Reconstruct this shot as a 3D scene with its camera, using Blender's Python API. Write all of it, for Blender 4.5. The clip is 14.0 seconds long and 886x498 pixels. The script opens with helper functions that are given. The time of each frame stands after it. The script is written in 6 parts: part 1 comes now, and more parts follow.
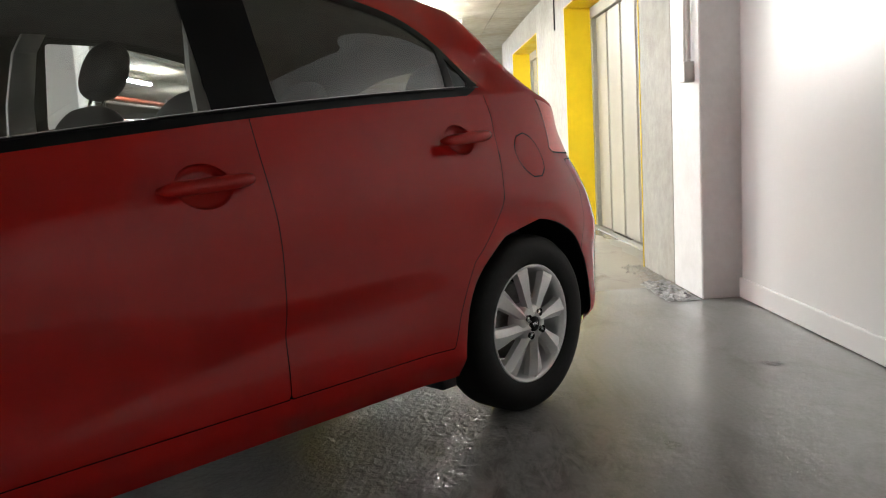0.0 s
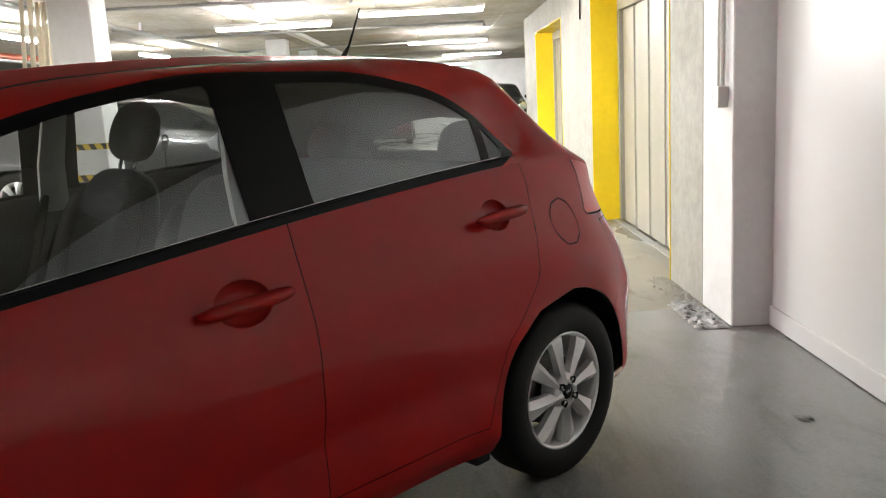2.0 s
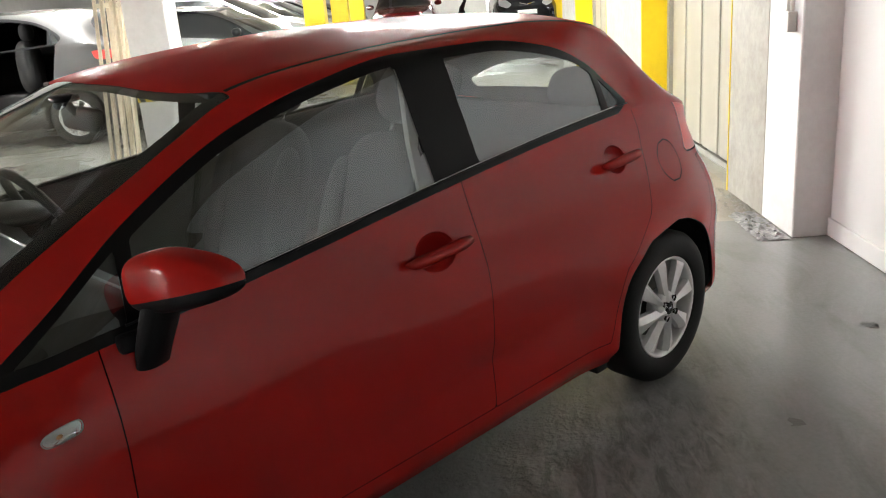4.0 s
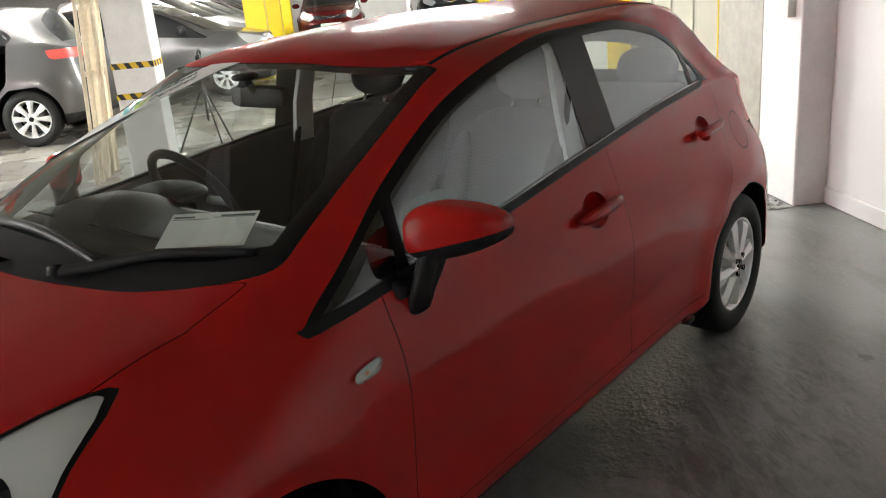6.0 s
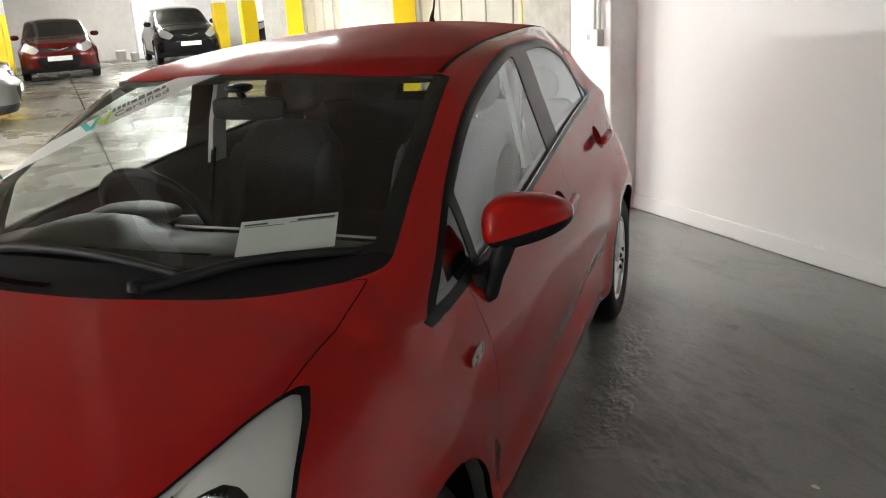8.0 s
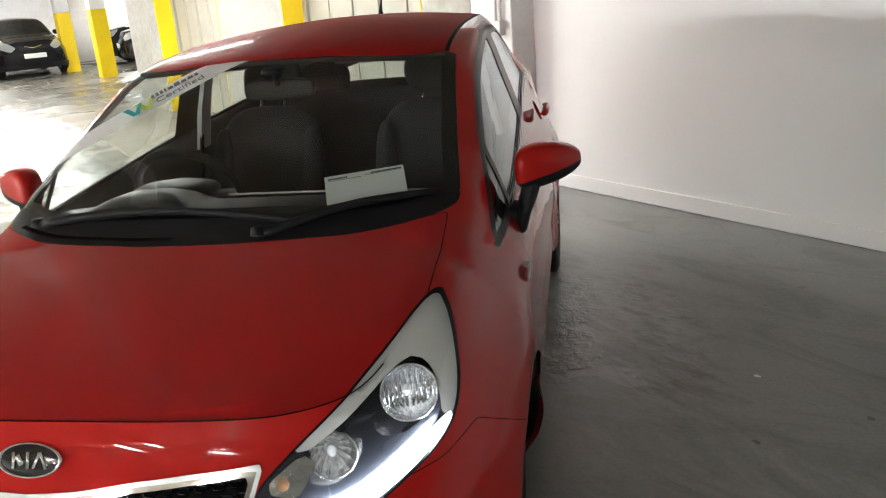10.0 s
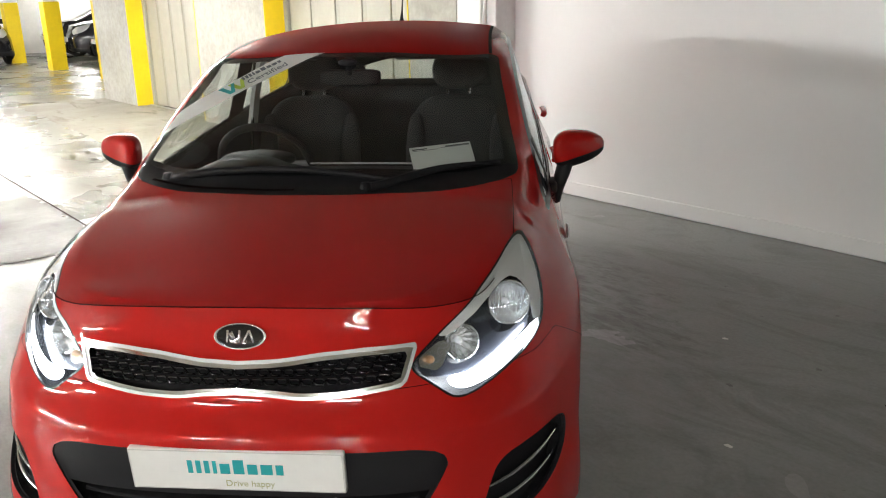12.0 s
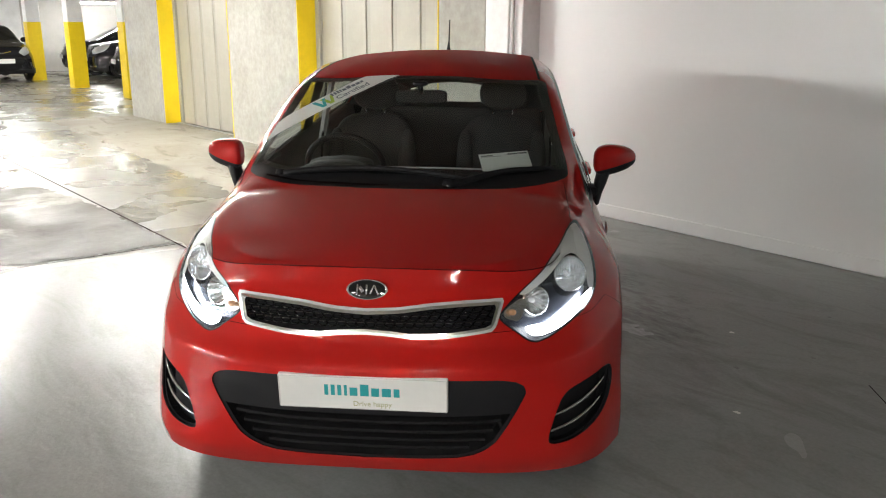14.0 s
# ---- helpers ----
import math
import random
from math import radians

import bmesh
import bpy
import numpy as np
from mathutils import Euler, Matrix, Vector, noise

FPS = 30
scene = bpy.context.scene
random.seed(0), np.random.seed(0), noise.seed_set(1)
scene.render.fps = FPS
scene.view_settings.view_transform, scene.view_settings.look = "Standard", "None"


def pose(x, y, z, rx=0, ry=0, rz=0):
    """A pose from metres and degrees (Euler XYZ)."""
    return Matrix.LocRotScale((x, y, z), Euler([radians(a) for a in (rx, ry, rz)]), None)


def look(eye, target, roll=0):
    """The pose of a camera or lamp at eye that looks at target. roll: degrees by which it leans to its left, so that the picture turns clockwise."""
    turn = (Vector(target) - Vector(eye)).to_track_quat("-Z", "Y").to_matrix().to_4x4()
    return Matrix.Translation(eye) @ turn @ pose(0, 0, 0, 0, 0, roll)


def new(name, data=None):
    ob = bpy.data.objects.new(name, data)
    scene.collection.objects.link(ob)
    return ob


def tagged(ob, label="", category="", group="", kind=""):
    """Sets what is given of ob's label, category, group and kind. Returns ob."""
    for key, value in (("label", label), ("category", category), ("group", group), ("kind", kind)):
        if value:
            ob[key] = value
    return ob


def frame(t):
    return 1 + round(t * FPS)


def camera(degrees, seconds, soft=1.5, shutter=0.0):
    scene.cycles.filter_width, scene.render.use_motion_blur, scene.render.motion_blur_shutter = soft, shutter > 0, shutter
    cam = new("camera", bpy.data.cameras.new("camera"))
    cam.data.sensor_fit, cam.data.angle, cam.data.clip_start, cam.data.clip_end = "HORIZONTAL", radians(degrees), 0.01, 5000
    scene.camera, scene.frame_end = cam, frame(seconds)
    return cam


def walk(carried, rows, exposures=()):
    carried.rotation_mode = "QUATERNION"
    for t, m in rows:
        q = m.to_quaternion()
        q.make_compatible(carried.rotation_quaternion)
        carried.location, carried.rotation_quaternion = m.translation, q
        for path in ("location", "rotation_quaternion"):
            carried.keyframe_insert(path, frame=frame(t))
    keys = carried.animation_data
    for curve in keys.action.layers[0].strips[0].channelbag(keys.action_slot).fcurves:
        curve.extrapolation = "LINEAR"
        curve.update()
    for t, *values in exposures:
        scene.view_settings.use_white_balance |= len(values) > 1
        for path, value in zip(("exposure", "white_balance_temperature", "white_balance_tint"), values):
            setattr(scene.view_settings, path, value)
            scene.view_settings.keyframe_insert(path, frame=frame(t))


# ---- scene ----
cam = camera(56.1, 14.0, soft=1.1)
PATH = [
    (0, (2.208, 2.55, 0.947), (0.774, 1.18, 0.685), -3.2),
    (0.5, (2.213, 2.555, 0.96), (0.809, 1.148, 0.741), -3.0),
    (1, (2.214, 2.547, 0.955), (0.818, 1.13, 0.743), -2.9),
    (1.5, (2.191, 2.504, 1.012), (0.767, 1.119, 0.785), -2.3),
    (2, (2.176, 2.465, 1.318), (0.784, 1.074, 0.954), -3.1),
    (2.5, (2.253, 2.466, 1.506), (0.902, 1.075, 1.014), -4.1),
    (3, (2.352, 2.465, 1.54), (1.001, 1.11, 0.958), -3.9),
    (3.5, (2.523, 2.474, 1.545), (1.195, 1.105, 0.943), -4.5),
    (4, (2.692, 2.434, 1.584), (1.381, 1.051, 0.975), -4.6),
    (4.2, (2.741, 2.36, 1.587), (1.433, 0.977, 0.975), -4.8),
    (6.3, (3.471, 1.956, 1.598), (1.946, 0.815, 0.986), -4.6),
    (6.5, (3.524, 1.898, 1.594), (1.943, 0.826, 1.002), -4.2),
    (7, (3.667, 1.786, 1.576), (2.008, 0.831, 0.997), -3.4),
    (7.5, (3.782, 1.605, 1.584), (2.067, 0.752, 1.006), -3.3),
    (8, (3.893, 1.389, 1.589), (2.104, 0.716, 0.999), -3.3),
    (8.2, (3.96, 1.34, 1.584), (2.153, 0.718, 0.994), -3.2),
    (10.3, (4.534, 0.972, 1.586), (2.655, 0.65, 0.979), -4.4),
    (10.5, (4.586, 0.949, 1.586), (2.705, 0.638, 0.981), -4.0),
    (11, (4.744, 0.817, 1.588), (2.859, 0.537, 0.98), -3.6),
    (11.5, (4.91, 0.738, 1.601), (3.016, 0.509, 1.0), -2.8),
    (12, (5.088, 0.662, 1.601), (3.183, 0.486, 1.016), -1.3),
    (12.5, (5.219, 0.567, 1.614), (3.309, 0.431, 1.037), -0.4),
    (13, (5.375, 0.473, 1.617), (3.451, 0.396, 1.078), 0.1),
    (13.5, (5.532, 0.459, 1.621), (3.605, 0.35, 1.098), 0.2),
    (14, (5.715, 0.443, 1.619), (3.791, 0.279, 1.099), 0.3),
]
EXPOSURE = [(0, 0.68), (1, 0.54), (1.5, 0.56), (2, 0.74), (3, 0.84), (4, 1.0), (6.5, 0.86), (8, 0.88), (10.5, 0.82), (12.5, 0.69), (14, 0.53)]
walk(cam, [(t, look(eye, target, roll)) for t, eye, target, roll in PATH], EXPOSURE)

import collections

# ---- world and exposure ----
world = bpy.data.worlds.new("world")
scene.world = world
world.use_nodes = True
world.node_tree.nodes["Background"].inputs[0].default_value = (0.55, 0.58, 0.6, 1)
world.node_tree.nodes["Background"].inputs[1].default_value = 0.02

# ---- the building's own axes: a runs along the lift wall, b towards it ----
TURN = math.pi / 4
AX, BX = Vector((math.cos(TURN), math.sin(TURN), 0)), Vector((-math.sin(TURN), math.cos(TURN), 0))
SITE = Matrix.Rotation(TURN, 4, "Z")


def at_site(a, b, z=0.0, turn=0.0):
    return Matrix.Translation(AX * a + BX * b + Vector((0, 0, z))) @ Matrix.Rotation(TURN + radians(turn), 4, "Z")


# ---- materials ----
def material(name, colour, rough=0.5, metal=0.0, grain=0.0, grain_size=40.0, stain=0.0, stain_size=2.0, bump=0.0, bump_size=120.0,
             coat=0.0, stain_colour=None, rough_var=0.0, emit=None, emit_strength=0.0, space="Object", spec=0.5):
    m = bpy.data.materials.new(name)
    m.use_nodes = True
    nt = m.node_tree
    N, L = nt.nodes, nt.links
    p = N["Principled BSDF"]
    p.inputs["Base Color"].default_value = (*colour, 1)
    p.inputs["Roughness"].default_value = rough
    p.inputs["Metallic"].default_value = metal
    p.inputs["Specular IOR Level"].default_value = spec
    p.inputs["Coat Weight"].default_value = coat
    p.inputs["Coat Roughness"].default_value = 0.03
    if emit:
        p.inputs["Emission Color"].default_value = (*emit, 1)
        p.inputs["Emission Strength"].default_value = emit_strength
    if grain or stain or bump or rough_var:
        co = N.new("ShaderNodeTexCoord").outputs[space]
        out = None

        def tex(scale, detail, rough_=0.6):
            t = N.new("ShaderNodeTexNoise")
            t.inputs["Scale"].default_value, t.inputs["Detail"].default_value = scale, detail
            t.inputs["Roughness"].default_value = rough_
            L.new(co, t.inputs["Vector"])
            return t.outputs["Fac"]

        def ramp(fac, lo, hi):
            r = N.new("ShaderNodeMapRange")
            r.inputs["From Min"].default_value, r.inputs["From Max"].default_value = lo, hi
            L.new(fac, r.inputs["Value"])
            return r.outputs["Result"]

        def mix(fac, a, b):
            x = N.new("ShaderNodeMix")
            x.data_type = "RGBA"
            if fac is not None:
                L.new(fac, x.inputs[0])
            for s, v in ((6, a), (7, b)):
                if isinstance(v, tuple):
                    x.inputs[s].default_value = (*v, 1)
                else:
                    L.new(v, x.inputs[s])
            return x.outputs[2]

        base = colour
        if stain:
            f = ramp(tex(stain_size, 5), 0.42, 0.68)
            dark = stain_colour or tuple(c * (1 - stain) for c in colour)
            base = mix(f, colour, dark)
            out = base
        if grain:
            f = ramp(tex(grain_size, 3), 0.3, 0.7)
            x = N.new("ShaderNodeMix")
            x.data_type, x.blend_type = "RGBA", "MULTIPLY"
            x.inputs[0].default_value = 1.0
            g = mix(f, (1 - grain,) * 3, (1.0, 1.0, 1.0))
            if isinstance(base, tuple):
                x.inputs[6].default_value = (*base, 1)
            else:
                L.new(base, x.inputs[6])
            L.new(g, x.inputs[7])
            out = x.outputs[2]
        if out is not None:
            L.new(out, p.inputs["Base Color"])
        if rough_var:
            r = N.new("ShaderNodeMapRange")
            r.inputs["From Min"].default_value, r.inputs["From Max"].default_value = 0.35, 0.65
            r.inputs["To Min"].default_value, r.inputs["To Max"].default_value = max(rough - rough_var, 0.02), rough + rough_var
            L.new(tex(stain_size * 2.3, 6), r.inputs["Value"])
            L.new(r.outputs["Result"], p.inputs["Roughness"])
        if bump:
            bnode = N.new("ShaderNodeBump")
            bnode.inputs["Strength"].default_value, bnode.inputs["Distance"].default_value = 1.0, bump
            L.new(tex(bump_size, 4), bnode.inputs["Height"])
            L.new(bnode.outputs["Normal"], p.inputs["Normal"])
    return m


def glass_material(name, tint, gloss_rough=0.0, base=0.08):
    m = bpy.data.materials.new(name)
    m.use_nodes = True
    N, L = m.node_tree.nodes, m.node_tree.links
    N.remove(N["Principled BSDF"])
    clear, gloss, mixer, lw, pw, ma = (N.new("ShaderNode" + k) for k in ("BsdfTransparent", "BsdfGlossy", "MixShader", "LayerWeight", "Math", "Math"))
    clear.inputs["Color"].default_value = (*tint, 1)
    gloss.inputs["Roughness"].default_value = gloss_rough
    gloss.inputs["Color"].default_value = (0.86, 0.93, 0.96, 1)
    lw.inputs["Blend"].default_value = 0.5
    pw.operation, ma.operation = "POWER", "MULTIPLY_ADD"
    pw.inputs[1].default_value = 5.0
    ma.inputs[1].default_value, ma.inputs[2].default_value = 1.0 - base, base
    L.new(lw.outputs["Facing"], pw.inputs[0])
    L.new(pw.outputs[0], ma.inputs[0])
    L.new(ma.outputs[0], mixer.inputs[0])
    L.new(clear.outputs[0], mixer.inputs[1])
    L.new(gloss.outputs[0], mixer.inputs[2])
    L.new(mixer.outputs[0], N["Material Output"].inputs["Surface"])
    return m


def paint_material(name, colour, rough=0.35, coat=1.0, metal=0.3, haze=(0.01, 0.05), spec=0.02):
    """Car paint: a flaked base under a clear coat, with a little orange peel and dust."""
    m = material(name, colour, rough, metal, grain=0.12, grain_size=900.0, bump=0.0, coat=coat)
    N, L = m.node_tree.nodes, m.node_tree.links
    p = N["Principled BSDF"]
    p.inputs["Specular IOR Level"].default_value = spec
    t, b = N.new("ShaderNodeTexNoise"), N.new("ShaderNodeBump")
    t.inputs["Scale"].default_value, t.inputs["Detail"].default_value = 60.0, 1.0
    b.inputs["Strength"].default_value, b.inputs["Distance"].default_value = 0.02, 0.002
    co = N.new("ShaderNodeTexCoord")
    L.new(co.outputs["Object"], t.inputs["Vector"])
    L.new(t.outputs["Fac"], b.inputs["Height"])
    L.new(b.outputs["Normal"], p.inputs["Coat Normal"])
    d, r = N.new("ShaderNodeTexNoise"), N.new("ShaderNodeMapRange")
    d.inputs["Scale"].default_value, d.inputs["Detail"].default_value = 3.0, 5.0
    L.new(co.outputs["Object"], d.inputs["Vector"])
    r.inputs["To Min"].default_value, r.inputs["To Max"].default_value = haze
    L.new(d.outputs["Fac"], r.inputs["Value"])
    L.new(r.outputs["Result"], p.inputs["Coat Roughness"])
    return m


RED_DUSTY = paint_material("dusty_red_paint", (0.41, 0.0120, 0.0125), 0.6, 0.09, 0.0, (0.07, 0.18))
RED_BONNET = paint_material("bonnet_red_paint", (0.41, 0.0120, 0.0125), 0.5, 0.8, 0.0, (0.05, 0.16))
RED = paint_material("red_paint", (0.46, 0.0130, 0.0105), 0.5, 0.8, 0.0, (0.004, 0.016))
BLACK_TRIM = material("black_trim", (0.010, 0.010, 0.011), 0.30, grain=0.15, grain_size=400, spec=0.15)
PIANO = material("piano_black", (0.008, 0.008, 0.009), 0.10, coat=0.6)
BLACK_PLASTIC = material("black_plastic", (0.012, 0.012, 0.014), 0.55, grain=0.25, grain_size=300, bump=0.0004, bump_size=500, spec=0.22)
RUBBER = material("tyre_rubber", (0.010, 0.010, 0.010), 0.6, spec=0.3, grain=0.3, grain_size=60, stain=0.3, stain_size=9, bump=0.0006, bump_size=150)
SEAM = material("dark_seam", (0.012, 0.004, 0.004), 0.9, spec=0.0)
UNDER = material("underbody", (0.012, 0.012, 0.013), 0.85, grain=0.4, grain_size=30, spec=0.15)
ALLOY = material("silver_alloy", (0.90, 0.90, 0.91), 0.30, 0.45, grain=0.05, grain_size=80)
ALLOY_DARK = material("brake_metal", (0.22, 0.21, 0.2), 0.5, 0.8, grain=0.3, grain_size=50)
CHROME = material("chrome", (0.86, 0.87, 0.88), 0.09, 1.0, rough_var=0.03)
SATIN = material("satin_chrome", (0.80, 0.81, 0.82), 0.25, 0.5)
LAMP_BLACK = material("lamp_black", (0.02, 0.021, 0.024), 0.25)
LAMP_PLATE = material("lamp_plate", (0.05, 0.055, 0.07), 0.18, 0.5)
LAMP_SILVER = material("lamp_silver", (0.86, 0.87, 0.87), 0.4, 0.0)
REFLECTOR = material("lamp_reflector", (0.86, 0.87, 0.88), 0.09, 0.95, bump=0.002, bump_size=90)
DRL = material("daytime_light", (0.9, 0.92, 1.0), 0.3, emit=(0.88, 0.93, 1.0), emit_strength=24.0)
BULB = material("bulb_glass", (0.9, 0.9, 0.9), 0.1, 0.3)
AMBER = material("amber_bulb", (0.75, 0.42, 0.22), 0.3)
LENS = glass_material("clear_lens", (0.97, 0.98, 0.98))
RED_LENS = material("red_lens", (0.84, 0.09, 0.075), 0.3, coat=0.2, grain=0.15, grain_size=90)
GLASS_SIDE = glass_material("side_glass", (0.85, 0.88, 0.88), 0.0, 0.19)
GLASS_FRONT = glass_material("windscreen_glass", (0.84, 0.88, 0.87), 0.0, 0.08)
GLASS_QUARTER = glass_material("quarter_glass", (0.42, 0.44, 0.44), 0.0, 0.14)
GLASS_REAR = glass_material("rear_glass", (0.60, 0.64, 0.63))
GLASS_DARK = glass_material("dark_glass", (0.12, 0.13, 0.13))
CLOTH = material("seat_cloth", (0.026, 0.026, 0.027), 0.9, stain=0.25, stain_size=7)
DASH = material("dash_plastic", (0.034, 0.034, 0.033), 0.55, spec=0.35, grain=0.15, grain_size=150)
HEADLINER = material("headliner", (0.3, 0.3, 0.29), 0.9, grain=0.15, grain_size=400)
TRIM_GREY = material("grey_pillar_trim", (0.62, 0.62, 0.60), 0.6, grain=0.1, grain_size=200)
PAPER = material("paper", (0.78, 0.8, 0.78), 0.7, grain=0.03, grain_size=60)
INK = material("ink", (0.05, 0.06, 0.07), 0.6)
SLATE = material("slate_print", (0.13, 0.15, 0.18), 0.6)
TEAL = material("teal_print", (0.02, 0.36, 0.38), 0.5)
LIME = material("lime_print", (0.42, 0.55, 0.06), 0.5)
OLIVE = material("olive_print", (0.45, 0.44, 0.25), 0.5)
PLATE = material("plate_white", (0.82, 0.82, 0.8), 0.35, grain=0.03, grain_size=40)
WHITE_WALL = material("white_wall_paint", (0.84, 0.845, 0.85), 0.3, grain=0.01, grain_size=30, bump=0.00008, bump_size=9)
WHITE_PAINT = material("white_pillar_paint", (0.81, 0.815, 0.82), 0.5, grain=0.06, grain_size=25, stain=0.12, stain_size=2.2, bump=0.001, bump_size=40)
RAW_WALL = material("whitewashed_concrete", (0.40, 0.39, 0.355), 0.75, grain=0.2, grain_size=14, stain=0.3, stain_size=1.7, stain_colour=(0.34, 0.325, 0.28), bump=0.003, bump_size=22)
CONCRETE = material("ceiling_concrete", (0.46, 0.44, 0.38), 0.85, grain=0.22, grain_size=9, stain=0.3, stain_size=0.8, stain_colour=(0.33, 0.29, 0.2), bump=0.003, bump_size=18)
GREY_WALL = material("grey_block_wall", (0.50, 0.49, 0.465), 0.85, grain=0.08, grain_size=6, stain=0.1, stain_size=0.4, bump=0.002, bump_size=25)
YELLOW = material("yellow_paint", (0.86, 0.62, 0.01), 0.4, grain=0.08, grain_size=20, stain=0.1, stain_size=2.5, rough_var=0.1)
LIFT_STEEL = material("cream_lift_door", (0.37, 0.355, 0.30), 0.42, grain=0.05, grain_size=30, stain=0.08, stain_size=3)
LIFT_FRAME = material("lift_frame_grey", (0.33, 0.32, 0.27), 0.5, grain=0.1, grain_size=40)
HAZARD_BLACK = material("hazard_black", (0.02, 0.02, 0.02), 0.6, grain=0.2, grain_size=50)
HAZARD_YELLOW = material("hazard_yellow", (0.75, 0.52, 0.03), 0.55, grain=0.1, grain_size=50)
PINE = material("pine_batten", (0.82, 0.73, 0.57), 0.65, grain=0.14, grain_size=30, stain=0.1, stain_size=5)
PVC = material("white_conduit", (0.72, 0.72, 0.7), 0.45, grain=0.05, grain_size=60)
STEEL = material("galvanised_steel", (0.5, 0.5, 0.5), 0.45, 0.7, grain=0.15, grain_size=40)
RED_PIPE = material("red_sprinkler_pipe", (0.42, 0.08, 0.03), 0.5, grain=0.15, grain_size=20)
TUBE = material("fluorescent_tube", (1, 1, 1), 0.4, emit=(1.0, 0.985, 0.955), emit_strength=400.0)
TUBE_DIM = material("dim_fluorescent_tube", (1, 1, 1), 0.4, emit=(1.0, 0.985, 0.935), emit_strength=190.0)
FITTING = material("white_fitting", (0.75, 0.75, 0.73), 0.4)


# ---- mesh helpers ----
def part(name, bm, mat, parent=None, label="", smooth=True, angle=None):
    """Links a bmesh, or a (vertices, faces) pair, as one mesh object under parent."""
    me = bpy.data.meshes.new(name)
    if isinstance(bm, tuple):
        me.from_pydata([tuple(v) for v in bm[0]], [], [tuple(f) for f in bm[1]])
    else:
        bm.to_mesh(me)
        bm.free()
    for m in (mat if isinstance(mat, (list, tuple)) else [mat]):
        me.materials.append(m)
    if smooth:
        me.shade_smooth()
        if angle is not None:
            me.set_sharp_from_angle(angle=radians(angle))
    ob = new(name, me)
    if parent:
        ob.parent = parent
    if label:
        ob["label"] = label
    return ob


def thing(name, label, category, m=None, group="", kind=""):
    ob = new(name)
    if m is not None:
        ob.matrix_world = m
    ob.empty_display_size = 0.1
    return tagged(ob, label, category, group, kind)


def box(bm, x0, x1, y0, y1, z0, z1, bevel=0.0, seg=2):
    vs = [bm.verts.new((x, y, z)) for z in (z0, z1) for y in (y0, y1) for x in (x0, x1)]
    fs = [bm.faces.new([vs[i] for i in f]) for f in ((0, 2, 3, 1), (4, 5, 7, 6), (0, 1, 5, 4), (2, 6, 7, 3), (0, 4, 6, 2), (1, 3, 7, 5))]
    if bevel:
        es = list({e for f in fs for e in f.edges})
        bmesh.ops.bevel(bm, geom=es, offset=bevel, segments=seg, affect="EDGES", profile=0.5)
    return bm


def boxed(*a, **k):
    return box(bmesh.new(), *a, **k)


def lathe(profile, n=48, axis="y"):
    """A ring surface from (radius, height) pairs, round the axis."""
    V, F = [], []
    for r, h in profile:
        for i in range(n):
            c, s = math.cos(2 * math.pi * i / n), math.sin(2 * math.pi * i / n)
            V.append({"y": (r * c, h, r * s), "z": (r * c, r * s, h), "x": (h, r * c, r * s)}[axis])
    for j in range(len(profile) - 1):
        for i in range(n):
            k = (i + 1) % n
            F.append((j * n + i, j * n + k, (j + 1) * n + k, (j + 1) * n + i))
    return V, F


def tube(path, r, n=8, closed=False):
    """A round bar along a list of points."""
    P = [Vector(p) for p in path]
    V, F = [], []
    up = Vector((0.13, 0.21, 0.97))
    for i, p in enumerate(P):
        a, b = P[max(i - 1, 0)], P[min(i + 1, len(P) - 1)]
        if closed:
            a, b = P[i - 1], P[(i + 1) % len(P)]
        d = (b - a).normalized()
        u = d.cross(up).normalized()
        w = d.cross(u)
        rr = r[i] if isinstance(r, (list, tuple)) else r
        V += [p + (u * math.cos(2 * math.pi * k / n) + w * math.sin(2 * math.pi * k / n)) * rr for k in range(n)]
    m = len(P)
    for i in range(m if closed else m - 1):
        j = (i + 1) % m
        F += [(i * n + k, i * n + (k + 1) % n, j * n + (k + 1) % n, j * n + k) for k in range(n)]
    if not closed:
        F += [tuple(reversed(range(n))), tuple(range((m - 1) * n, m * n))]
    return V, F


def merged(*meshes):
    V, F = [], []
    for v, f in meshes:
        o = len(V)
        V += list(v)
        F += [tuple(i + o for i in g) for g in f]
    return V, F


def moved(mesh, m):
    return [m @ Vector(v) for v in mesh[0]], mesh[1]


def curve(tab, x):
    """Smooth values at x from rows of (x, value), by monotone cubic pieces."""
    tab = sorted(tab)
    X, Y = np.array([t[0] for t in tab], float), np.array([t[1] for t in tab], float)
    h, d = np.diff(X), np.diff(Y) / np.diff(X)
    m = np.zeros(len(X))
    m[0], m[-1] = d[0], d[-1]
    for i in range(1, len(X) - 1):
        if d[i - 1] * d[i] > 0:
            w1, w2 = 2 * h[i] + h[i - 1], h[i] + 2 * h[i - 1]
            m[i] = (w1 + w2) / (w1 / d[i - 1] + w2 / d[i])
    x = np.clip(np.asarray(x, float), X[0], X[-1])
    i = np.clip(np.searchsorted(X, x, side="right") - 1, 0, len(h) - 1)
    t = (x - X[i]) / h[i]
    return ((1 + 2 * t) * (1 - t) ** 2 * Y[i] + t * (1 - t) ** 2 * h[i] * m[i] + t * t * (3 - 2 * t) * Y[i + 1] + t * t * (t - 1) * h[i] * m[i + 1])


